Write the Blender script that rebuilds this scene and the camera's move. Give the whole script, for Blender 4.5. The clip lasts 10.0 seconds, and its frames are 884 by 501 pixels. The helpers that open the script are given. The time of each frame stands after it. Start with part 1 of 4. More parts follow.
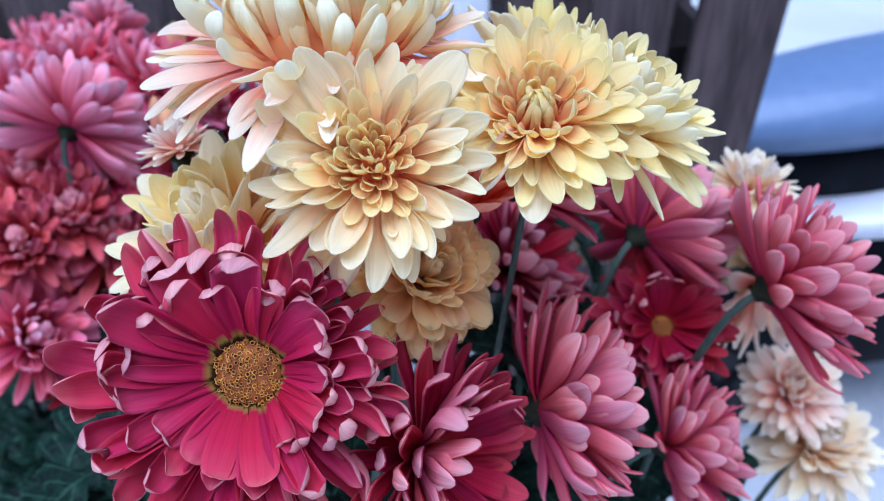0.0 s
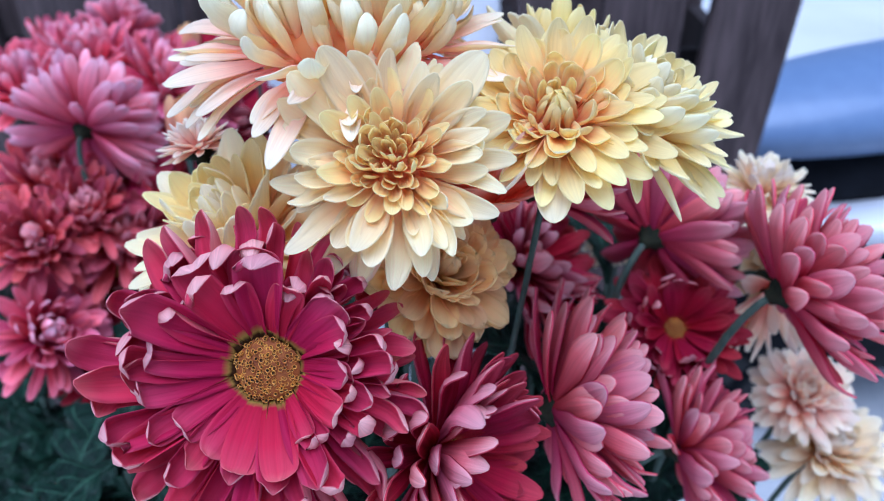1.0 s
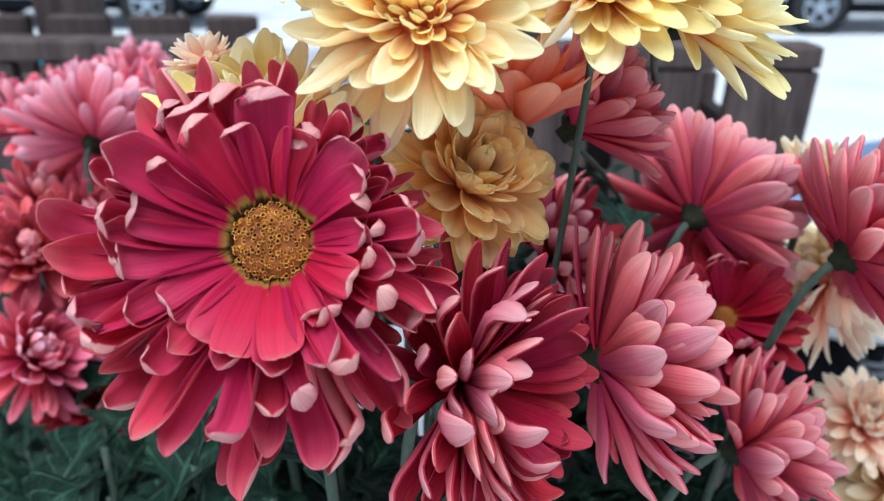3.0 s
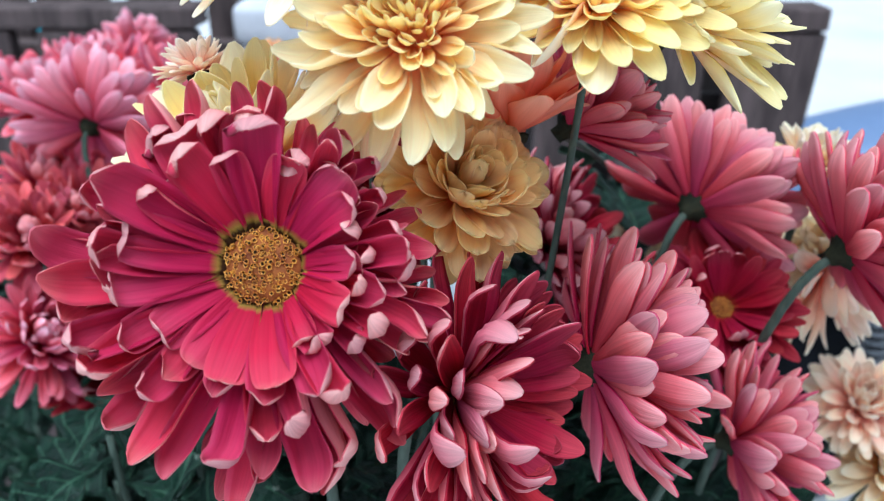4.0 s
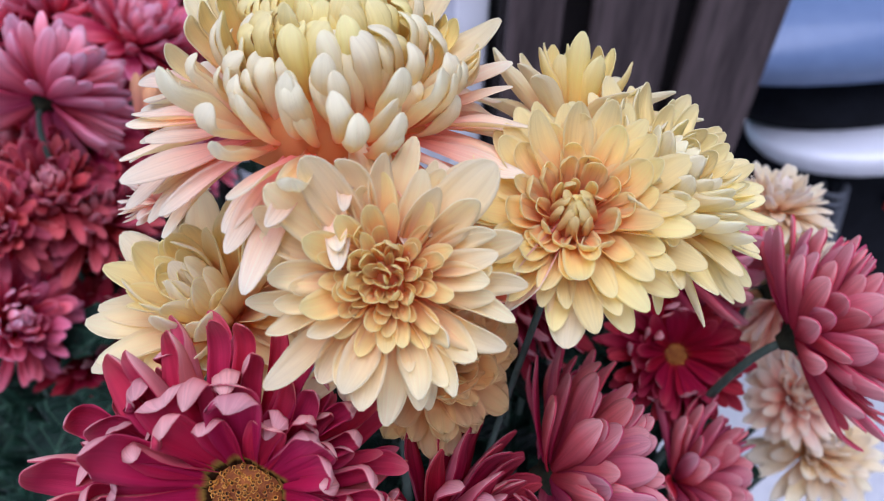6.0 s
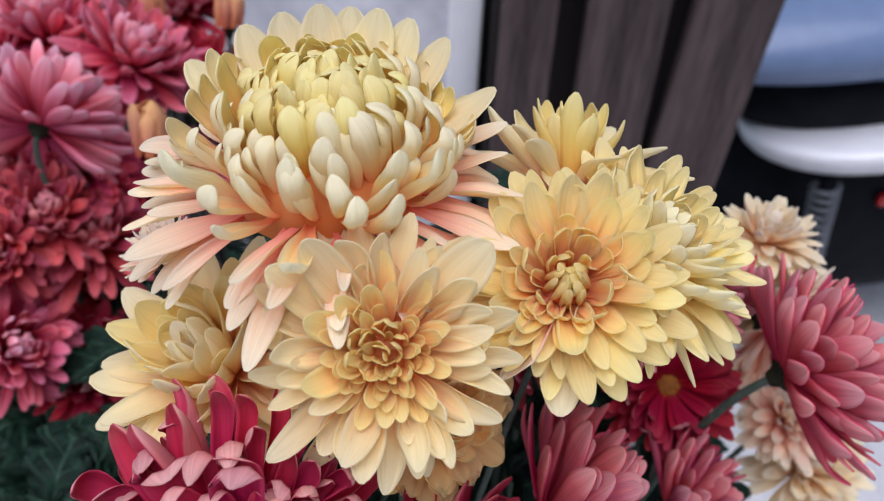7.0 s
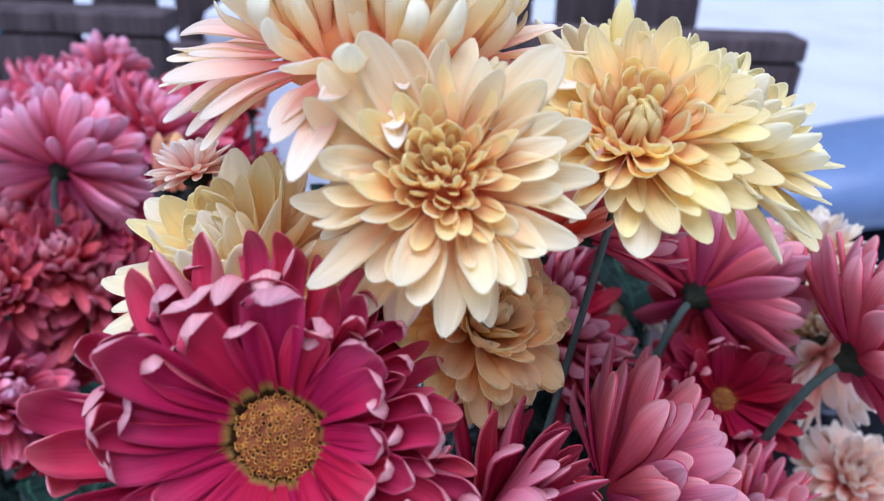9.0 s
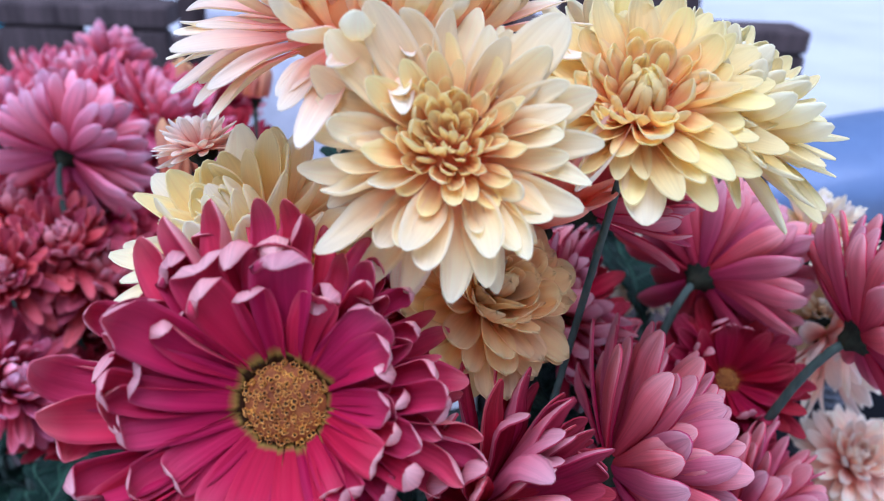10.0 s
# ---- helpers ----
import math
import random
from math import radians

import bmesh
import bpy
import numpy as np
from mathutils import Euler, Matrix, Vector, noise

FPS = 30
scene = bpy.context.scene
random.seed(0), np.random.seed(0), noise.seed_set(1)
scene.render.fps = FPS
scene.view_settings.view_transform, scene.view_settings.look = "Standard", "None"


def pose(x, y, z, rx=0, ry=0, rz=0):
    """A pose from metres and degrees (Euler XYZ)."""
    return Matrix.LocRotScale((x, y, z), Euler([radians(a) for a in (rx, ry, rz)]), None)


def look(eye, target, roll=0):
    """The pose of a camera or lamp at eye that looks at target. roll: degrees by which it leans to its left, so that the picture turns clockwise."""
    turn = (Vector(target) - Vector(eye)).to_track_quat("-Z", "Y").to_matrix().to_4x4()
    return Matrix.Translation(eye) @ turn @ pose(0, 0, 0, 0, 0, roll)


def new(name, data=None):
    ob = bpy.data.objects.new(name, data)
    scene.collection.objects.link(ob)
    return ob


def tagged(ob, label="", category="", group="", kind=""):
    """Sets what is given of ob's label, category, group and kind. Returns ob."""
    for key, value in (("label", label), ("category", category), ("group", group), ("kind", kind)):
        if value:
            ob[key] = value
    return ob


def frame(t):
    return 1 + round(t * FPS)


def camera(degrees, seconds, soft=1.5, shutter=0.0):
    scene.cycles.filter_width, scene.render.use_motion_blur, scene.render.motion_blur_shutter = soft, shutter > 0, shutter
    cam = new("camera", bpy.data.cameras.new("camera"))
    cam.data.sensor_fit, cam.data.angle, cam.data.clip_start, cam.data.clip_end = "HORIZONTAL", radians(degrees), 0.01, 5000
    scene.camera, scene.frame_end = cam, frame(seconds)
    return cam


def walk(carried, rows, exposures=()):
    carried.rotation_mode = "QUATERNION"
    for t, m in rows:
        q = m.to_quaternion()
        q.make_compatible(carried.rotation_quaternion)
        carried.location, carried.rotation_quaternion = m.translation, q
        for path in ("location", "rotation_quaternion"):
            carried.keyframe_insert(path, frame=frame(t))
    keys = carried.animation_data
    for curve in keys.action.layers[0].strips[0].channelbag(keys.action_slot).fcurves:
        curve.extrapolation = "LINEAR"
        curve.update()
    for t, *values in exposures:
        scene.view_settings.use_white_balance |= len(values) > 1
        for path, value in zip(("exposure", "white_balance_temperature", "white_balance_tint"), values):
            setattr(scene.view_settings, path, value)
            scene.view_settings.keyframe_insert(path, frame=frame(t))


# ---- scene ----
cam = camera(58.6, 10.0, soft=1.05)
METRES, EYE, TILT, LEAN, TURN = 0.27, 1.25, -32.0, 0.0, 0.0
ROWS = [
    (0.0, 0.0, 0.0, 0.0, -0.0, -0.0, -0.0),
    (0.5, -0.0002, 0.0033, -0.0029, -0.11, -0.23, -0.25),
    (1.0, -0.0114, -0.0037, -0.0035, 0.43, 0.19, -0.52),
    (1.2, -0.0147, 0.0328, -0.0416, 0.43, 0.76, -0.98),
    (1.5, -0.0171, 0.0603, -0.0936, 1.15, 4.95, -1.08),
    (1.7, -0.024, 0.0637, -0.1092, 1.4, 7.15, -0.84),
    (2.0, -0.0219, 0.0742, -0.1374, 1.53, 9.9, -0.83),
    (2.2, -0.0252, 0.087, -0.1575, 1.27, 9.25, -1.11),
    (2.5, -0.0263, 0.1092, -0.1933, 0.83, 9.33, -1.21),
    (2.7, -0.0264, 0.1064, -0.1996, 1.09, 9.47, -1.01),
    (3.8, -0.0215, 0.113, -0.2013, 1.52, 8.49, -0.97),
    (4.0, -0.0167, 0.0989, -0.1516, 1.67, 6.17, -0.66),
    (4.2, -0.0163, 0.0946, -0.0917, 1.26, 4.37, -0.92),
    (4.5, -0.0108, 0.088, -0.0096, 1.2, 0.8, 0.11),
    (5.0, -0.0231, 0.0802, 0.0875, 0.95, -4.12, -0.91),
    (5.5, -0.0288, 0.0775, 0.1487, -0.68, -7.26, -1.97),
    (6.0, -0.0275, 0.0839, 0.1684, -0.76, -7.5, -1.61),
    (6.2, -0.028, 0.0788, 0.1943, -1.06, -7.79, -1.92),
    (7.3, -0.0363, 0.0807, 0.2357, -1.23, -8.39, -1.31),
    (7.5, -0.043, 0.0822, 0.2375, -1.43, -8.49, -1.51),
    (8.0, -0.0617, 0.0919, 0.186, -0.92, -5.72, -1.78),
    (8.3, -0.053, 0.1009, 0.0872, -1.19, 1.2, -2.25),
    (8.5, -0.0648, 0.1186, 0.0352, -2.02, 3.77, -2.82),
    (8.7, -0.059, 0.132, -0.0068, -1.16, 4.52, -2.04),
    (9.0, -0.0676, 0.1277, -0.027, -1.27, 5.51, -1.58),
    (9.5, -0.0661, 0.126, -0.0446, -1.15, 5.56, -1.22),
    (10.0, -0.0703, 0.1262, -0.0472, -1.14, 5.28, -1.52),
]
EXPOSURES = [(t, stops - 0.15, kelvin, tint) for t, stops, kelvin, tint in ((0.0, -0.40, 4450, 16), (1.0, -0.40, 4450, 15), (2.0, -0.15, 4750, 12), (2.5, -0.12, 5250, 4), (4.0, -0.03, 5050, 3), (4.5, -0.27, 4650, 13), (5.0, -0.52, 4250, 14), (5.5, -0.76, 4850, 22), (6.0, -0.72, 5050, 25), (7.5, -0.82, 5700, 16), (8.5, -0.62, 5150, 20), (9.0, -0.41, 4680, 22), (10.0, -0.39, 4550, 22))]
walk(cam, [(t, pose(0, 0, EYE, TILT, LEAN, TURN) @ pose(METRES * x, METRES * y, METRES * z, 90 + pitch, roll, yaw)) for t, x, y, z, yaw, pitch, roll in ROWS], EXPOSURES)

# ---- depth of field, sky and sun ----
# light goes on through many petals
scene.cycles.max_bounces, scene.cycles.diffuse_bounces, scene.cycles.transmission_bounces = 16, 12, 12
cam.data.dof.use_dof = True
cam.data.dof.focus_distance = 0.176
cam.data.dof.aperture_fstop = 17.0

world = bpy.data.worlds.new("overcast_sky")
scene.world = world
world.use_nodes = True
wn = world.node_tree.nodes
sky = wn.new("ShaderNodeTexSky")
sky.sky_type = "NISHITA"
sky.sun_disc = False
sky.sun_elevation = radians(72)
sky.sun_rotation = radians(201)
sky.dust_density = 4.0
wn["Background"].inputs["Strength"].default_value = 0.11
cloud = wn.new("ShaderNodeHueSaturation")
cloud.inputs["Saturation"].default_value = 0.15
world.node_tree.links.new(sky.outputs[0], cloud.inputs["Color"])
world.node_tree.links.new(cloud.outputs[0], wn["Background"].inputs["Color"])
sun = new("sun", bpy.data.lights.new("sun", "SUN"))
sun.data.energy = 4.8
sun.data.angle = radians(54)
sun.data.color = (1.0, 0.93, 0.85)
sun.matrix_world = look((-0.30, -0.78, 2.6), (0, 0, 0))


# ---- materials ----
def material(name):
    m = bpy.data.materials.new(name)
    m.use_nodes = True
    return m, m.node_tree.nodes, m.node_tree.links, m.node_tree.nodes["Principled BSDF"]


def ramp_of(nodes, stops):
    r = nodes.new("ShaderNodeValToRGB")
    e = r.color_ramp.elements
    while len(e) < len(stops):
        e.new(0.5)
    for el, (p, c) in zip(e, stops):
        el.position, el.color = p, (*c, 1)
    return r


def petal_material(name, stops, streak, vary, translucent=0.35, rough=0.5, hue=0.012, gloss=0.07, rim=None, deep=1.0):
    """Colour along the petal, fine lengthwise veins, a slight change from petal to petal and soft light through it."""
    m, nodes, links, bsdf = material(name)
    uv = nodes.new("ShaderNodeUVMap")
    sep = nodes.new("ShaderNodeSeparateXYZ")
    links.new(uv.outputs[0], sep.inputs[0])
    info = nodes.new("ShaderNodeObjectInfo")
    ramp = ramp_of(nodes, stops)
    # a little unevenness in where the colour changes
    patch = nodes.new("ShaderNodeTexNoise")
    patch.inputs["Scale"].default_value = 2.5
    patch.noise_dimensions = "4D"
    links.new(uv.outputs[0], patch.inputs["Vector"])
    spread = nodes.new("ShaderNodeMath")
    spread.operation = "MULTIPLY"
    spread.inputs[1].default_value = 37.0
    links.new(info.outputs["Random"], spread.inputs[0])
    links.new(spread.outputs[0], patch.inputs["W"])
    off = nodes.new("ShaderNodeMath")
    off.operation = "MULTIPLY_ADD"
    off.inputs[1].default_value = 0.14
    links.new(patch.outputs["Fac"], off.inputs[0])
    base = nodes.new("ShaderNodeMath")
    base.operation = "SUBTRACT"
    base.inputs[1].default_value = 0.07
    links.new(sep.outputs["Y"], base.inputs[0])
    links.new(base.outputs[0], off.inputs[2])
    links.new(off.outputs[0], ramp.inputs[0])
    # veins run along the petal
    stretch = nodes.new("ShaderNodeMapping")
    stretch.inputs["Scale"].default_value = (15, 0.9, 1)
    links.new(uv.outputs[0], stretch.inputs[0])
    vein = nodes.new("ShaderNodeTexNoise")
    vein.noise_dimensions = "4D"
    vein.inputs["Scale"].default_value = 1.0
    vein.inputs["Detail"].default_value = 4
    links.new(stretch.outputs[0], vein.inputs["Vector"])
    links.new(spread.outputs[0], vein.inputs["W"])
    vr = nodes.new("ShaderNodeMapRange")
    vr.inputs["From Min"].default_value = 0.3
    vr.inputs["From Max"].default_value = 0.7
    vr.inputs["To Min"].default_value = 1 - streak
    vr.inputs["To Max"].default_value = 1 + streak
    links.new(vein.outputs["Fac"], vr.inputs["Value"])
    hsv = nodes.new("ShaderNodeHueSaturation")
    links.new(ramp.outputs[0], hsv.inputs["Color"])
    h = nodes.new("ShaderNodeMapRange")
    h.inputs["To Min"].default_value, h.inputs["To Max"].default_value = 0.5 - hue, 0.5 + hue
    links.new(info.outputs["Random"], h.inputs["Value"])
    links.new(h.outputs[0], hsv.inputs["Hue"])
    v = nodes.new("ShaderNodeMapRange")
    v.inputs["To Min"].default_value, v.inputs["To Max"].default_value = 1 - vary, 1 + vary
    links.new(info.outputs["Random"], v.inputs["Value"])
    mul = nodes.new("ShaderNodeMath")
    mul.operation = "MULTIPLY"
    links.new(v.outputs[0], mul.inputs[0])
    links.new(vr.outputs[0], mul.inputs[1])
    links.new(mul.outputs[0], hsv.inputs["Value"])
    colour = hsv.outputs[0]
    if rim:
        # a pale margin along the outer half of the petal: colour and strength
        side = nodes.new("ShaderNodeMath")
        side.operation = "SUBTRACT"
        side.inputs[1].default_value = 0.5
        links.new(sep.outputs["X"], side.inputs[0])
        away = nodes.new("ShaderNodeMath")
        away.operation = "ABSOLUTE"
        links.new(side.outputs[0], away.inputs[0])
        margin = nodes.new("ShaderNodeMapRange")
        margin.inputs["From Min"].default_value, margin.inputs["From Max"].default_value = 0.45, 0.5
        links.new(away.outputs[0], margin.inputs["Value"])
        outer = nodes.new("ShaderNodeMapRange")
        outer.inputs["From Min"].default_value, outer.inputs["From Max"].default_value = 0.3, 0.85
        links.new(off.outputs[0], outer.inputs["Value"])
        both = nodes.new("ShaderNodeMath")
        both.operation = "MULTIPLY"
        links.new(margin.outputs[0], both.inputs[0])
        links.new(outer.outputs[0], both.inputs[1])
        share = nodes.new("ShaderNodeMath")
        share.operation = "MULTIPLY"
        share.inputs[1].default_value = rim[1]
        links.new(both.outputs[0], share.inputs[0])
        pale = nodes.new("ShaderNodeMixRGB")
        links.new(share.outputs[0], pale.inputs[0])
        links.new(hsv.outputs[0], pale.inputs[1])
        pale.inputs[2].default_value = (*rim[0], 1)
        colour = pale.outputs[0]
    links.new(colour, bsdf.inputs["Base Color"])
    bsdf.inputs["Roughness"].default_value = rough
    bsdf.inputs["Specular IOR Level"].default_value = gloss
    bump = nodes.new("ShaderNodeBump")
    bump.inputs["Strength"].default_value = 0.35
    bump.inputs["Distance"].default_value = 0.0011
    links.new(vein.outputs["Fac"], bump.inputs["Height"])
    links.new(bump.outputs[0], bsdf.inputs["Normal"])
    tr = nodes.new("ShaderNodeBsdfTranslucent")
    # light that has come through the petal is more strongly coloured
    stained = nodes.new("ShaderNodeGamma")
    stained.inputs["Gamma"].default_value = deep
    links.new(colour, stained.inputs["Color"])
    links.new(stained.outputs[0], tr.inputs["Color"])
    mix = nodes.new("ShaderNodeMixShader")
    mix.inputs[0].default_value = translucent
    links.new(bsdf.outputs[0], mix.inputs[1])
    links.new(tr.outputs[0], mix.inputs[2])
    links.new(mix.outputs[0], nodes["Material Output"].inputs[0])
    return m


def rough_material(name, a, b, scale, rough=0.7, metal=0.0, bump=0.3, distance=0.002, stretch=(1, 1, 1), fine=8.0, coat=0.0, translucent=0.0, gloss=0.5):
    """Two colours mixed by noise at two sizes, with relief."""
    m, nodes, links, bsdf = material(name)
    co = nodes.new("ShaderNodeTexCoord")
    mp = nodes.new("ShaderNodeMapping")
    mp.inputs["Scale"].default_value = stretch
    links.new(co.outputs["Object"], mp.inputs[0])
    big = nodes.new("ShaderNodeTexNoise")
    big.inputs["Scale"].default_value = scale
    big.inputs["Detail"].default_value = 5
    small = nodes.new("ShaderNodeTexNoise")
    small.inputs["Scale"].default_value = scale * fine
    small.inputs["Detail"].default_value = 6
    for n in (big, small):
        links.new(mp.outputs[0], n.inputs["Vector"])
    add = nodes.new("ShaderNodeMath")
    add.operation = "MULTIPLY_ADD"
    add.inputs[1].default_value = 0.6
    half = nodes.new("ShaderNodeMath")
    half.operation = "MULTIPLY"
    half.inputs[1].default_value = 0.4
    links.new(small.outputs["Fac"], half.inputs[0])
    links.new(big.outputs["Fac"], add.inputs[0])
    links.new(half.outputs[0], add.inputs[2])
    ramp = ramp_of(nodes, [(0.35, a), (0.65, b)])
    links.new(add.outputs[0], ramp.inputs[0])
    links.new(ramp.outputs[0], bsdf.inputs["Base Color"])
    bsdf.inputs["Roughness"].default_value = rough
    bsdf.inputs["Metallic"].default_value = metal
    bsdf.inputs["Specular IOR Level"].default_value = gloss
    bsdf.inputs["Coat Weight"].default_value = coat
    bsdf.inputs["Coat Roughness"].default_value = 0.08
    if bump:
        bp = nodes.new("ShaderNodeBump")
        bp.inputs["Strength"].default_value = bump
        bp.inputs["Distance"].default_value = distance
        links.new(add.outputs[0], bp.inputs["Height"])
        links.new(bp.outputs[0], bsdf.inputs["Normal"])
    if translucent:
        tr = nodes.new("ShaderNodeBsdfTranslucent")
        links.new(ramp.outputs[0], tr.inputs["Color"])
        mix = nodes.new("ShaderNodeMixShader")
        mix.inputs[0].default_value = translucent
        links.new(bsdf.outputs[0], mix.inputs[1])
        links.new(tr.outputs[0], mix.inputs[2])
        links.new(mix.outputs[0], nodes["Material Output"].inputs[0])
    return m


def leaf_material(name, dark, light, vein_colour):
    """Mottled leaf with a pale midrib and side veins that run out to the lobes."""
    m, nodes, links, bsdf = material(name)

    def calc(op, a, b=None, c=None):
        n = nodes.new("ShaderNodeMath")
        n.operation = op
        for k, val in enumerate((a, b, c)):
            if val is None:
                continue
            if isinstance(val, (int, float)):
                n.inputs[k].default_value = val
            else:
                links.new(val, n.inputs[k])
        return n.outputs[0]
    uv = nodes.new("ShaderNodeUVMap")
    sep = nodes.new("ShaderNodeSeparateXYZ")
    links.new(uv.outputs[0], sep.inputs[0])
    info = nodes.new("ShaderNodeObjectInfo")
    tex = nodes.new("ShaderNodeTexNoise")
    tex.noise_dimensions = "4D"
    tex.inputs["Scale"].default_value = 7
    tex.inputs["Detail"].default_value = 6
    links.new(uv.outputs[0], tex.inputs["Vector"])
    links.new(calc("MULTIPLY", info.outputs["Random"], 31.0), tex.inputs["W"])
    side = calc("ABSOLUTE", calc("SUBTRACT", sep.outputs["X"], 0.5))
    slope = calc("FRACT", calc("ADD", calc("MULTIPLY_ADD", side, -2.2, calc("MULTIPLY", sep.outputs["Y"], 6.0)), calc("MULTIPLY", tex.outputs["Fac"], 0.25)))
    ridge = calc("ABSOLUTE", calc("SUBTRACT", slope, 0.5))
    veins = calc("MAXIMUM", calc("LESS_THAN", ridge, 0.045), calc("LESS_THAN", side, 0.022))
    ground = ramp_of(nodes, [(0.32, dark), (0.68, light)])
    links.new(tex.outputs["Fac"], ground.inputs[0])
    mix = nodes.new("ShaderNodeMixRGB")
    links.new(calc("MULTIPLY", veins, 0.75), mix.inputs[0])
    links.new(ground.outputs[0], mix.inputs[1])
    mix.inputs[2].default_value = (*vein_colour, 1)
    links.new(mix.outputs[0], bsdf.inputs["Base Color"])
    bsdf.inputs["Roughness"].default_value = 0.45
    bsdf.inputs["Specular IOR Level"].default_value = 0.25
    bump = nodes.new("ShaderNodeBump")
    bump.inputs["Strength"].default_value = 0.6
    bump.inputs["Distance"].default_value = 0.02
    links.new(calc("SUBTRACT", tex.outputs["Fac"], calc("MULTIPLY", veins, 0.4)), bump.inputs["Height"])
    links.new(bump.outputs[0], bsdf.inputs["Normal"])
    return m


M = {}
M["crimson"] = petal_material("crimson_petal_face", [(0.0, (0.0184, 0.00736, 0.00368)), (0.09, (0.0552, 0.023, 0.00736)), (0.12, (0.386, 0.23, 0.0368)), (0.18, (0.50, 0.010, 0.060)), (0.55, (0.61, 0.020, 0.090)), (0.85, (0.65, 0.060, 0.135)), (1.0, (0.72, 0.18, 0.22))], 0.08, 0.08, 0.38, hue=0.006, rim=((0.80, 0.30, 0.30), 0.15))
M["deep_red"] = petal_material("deep_red_petal_face", [(0.0, (0.361, 0.043, 0.0172)), (0.12, (0.378, 0.00688, 0.031)), (0.6, (0.447, 0.012, 0.0499)), (1.0, (0.55, 0.0688, 0.103))], 0.24, 0.12, 0.32, hue=0.006)
M["rose_back"] = petal_material("pale_rose_petal_back", [(0.0, (0.50, 0.035, 0.085)), (0.4, (0.61, 0.10, 0.15)), (0.75, (0.72, 0.23, 0.25)), (1.0, (0.87, 0.50, 0.47))], 0.12, 0.12, 0.30)
M["pink"] = petal_material("pink_petal_face", [(0.0, (0.496, 0.00741, 0.0537)), (0.4, (0.604, 0.0185, 0.0878)), (1.0, (0.799, 0.139, 0.224))], 0.22, 0.12, 0.32)
M["pink_back"] = petal_material("dusty_pink_petal_back", [(0.0, (0.50, 0.024, 0.075)), (0.35, (0.65, 0.075, 0.14)), (0.75, (0.78, 0.20, 0.25)), (1.0, (0.90, 0.51, 0.51))], 0.12, 0.10, 0.36, rim=((0.92, 0.58, 0.57), 0.2))
M["rose"] = petal_material("rose_petal_face", [(0.0, (0.529, 0.0105, 0.0617)), (0.4, (0.699, 0.0566, 0.133)), (1.0, (0.954, 0.322, 0.433))], 0.2, 0.14, 0.34)
M["rose_pale"] = petal_material("pale_pink_petal_back", [(0.0, (0.535, 0.0305, 0.0875)), (0.35, (0.761, 0.139, 0.226)), (0.8, (0.946, 0.4, 0.505)), (1.0, (1, 0.661, 0.761))], 0.2, 0.14, 0.34)
M["coral"] = petal_material("coral_petal_face", [(0.0, (0.462, 0.0121, 0.0355)), (0.3, (0.558, 0.0322, 0.0709)), (1.0, (0.791, 0.185, 0.222))], 0.18, 0.14, 0.32)
M["coral_back"] = petal_material("pale_coral_petal_back", [(0.0, (0.462, 0.0201, 0.0576)), (0.5, (0.674, 0.121, 0.169)), (1.0, (0.896, 0.427, 0.452))], 0.2, 0.12, 0.32)
M["yellow"] = petal_material("yellow_petal_face", [(0.0, (1.0, 0.48, 0.17)), (0.3, (1.0, 0.72, 0.28)), (0.6, (1.0, 0.86, 0.39)), (0.95, (1.0, 0.925, 0.53))], 0.05, 0.03, 0.58, hue=0.005, rim=((1.0, 0.94, 0.66), 0.2))
M["cream"] = petal_material("cream_petal_face", [(0.0, (1.0, 0.50, 0.24)), (0.3, (1.0, 0.77, 0.44)), (0.6, (1.0, 0.885, 0.57)), (0.95, (1.0, 0.945, 0.70))], 0.05, 0.03, 0.58, hue=0.005, rim=((1.0, 0.94, 0.72), 0.2))
M["blush"] = petal_material("blush_cream_petal_face", [(0.0, (0.98, 0.40, 0.31)), (0.3, (0.99, 0.60, 0.48)), (0.65, (1.0, 0.82, 0.66)), (1.0, (1.0, 0.945, 0.80))], 0.10, 0.05, 0.50, hue=0.008)
M["yellow_back"] = petal_material("pale_yellow_petal_back", [(0.0, (1.0, 0.38, 0.11)), (0.3, (1.0, 0.64, 0.21)), (0.6, (1.0, 0.82, 0.32)), (0.95, (1.0, 0.92, 0.53))], 0.07, 0.04, 0.45, hue=0.006, deep=1.1)
M["cream_back"] = petal_material("pale_cream_petal_back", [(0.0, (1.0, 0.52, 0.28)), (0.3, (1.0, 0.79, 0.48)), (0.6, (1.0, 0.90, 0.63)), (0.95, (1.0, 0.955, 0.75))], 0.05, 0.03, 0.5, hue=0.005)
M["ivory_back"] = petal_material("ivory_petal_back", [(0.0, (1.0, 0.48, 0.30)), (0.25, (1.0, 0.75, 0.44)), (0.5, (1.0, 0.90, 0.51)), (0.95, (1.0, 0.96, 0.68))], 0.04, 0.02, 0.28, hue=0.005)
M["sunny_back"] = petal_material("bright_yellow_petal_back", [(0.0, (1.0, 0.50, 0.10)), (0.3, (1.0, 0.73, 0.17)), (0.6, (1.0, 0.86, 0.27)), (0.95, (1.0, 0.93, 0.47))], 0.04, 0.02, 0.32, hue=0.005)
M["peach"] = petal_material("peach_petal_face", [(0.0, (0.95, 0.30, 0.16)), (0.4, (0.98, 0.46, 0.29)), (1.0, (1.0, 0.64, 0.47))], 0.06, 0.05, 0.6, hue=0.008)
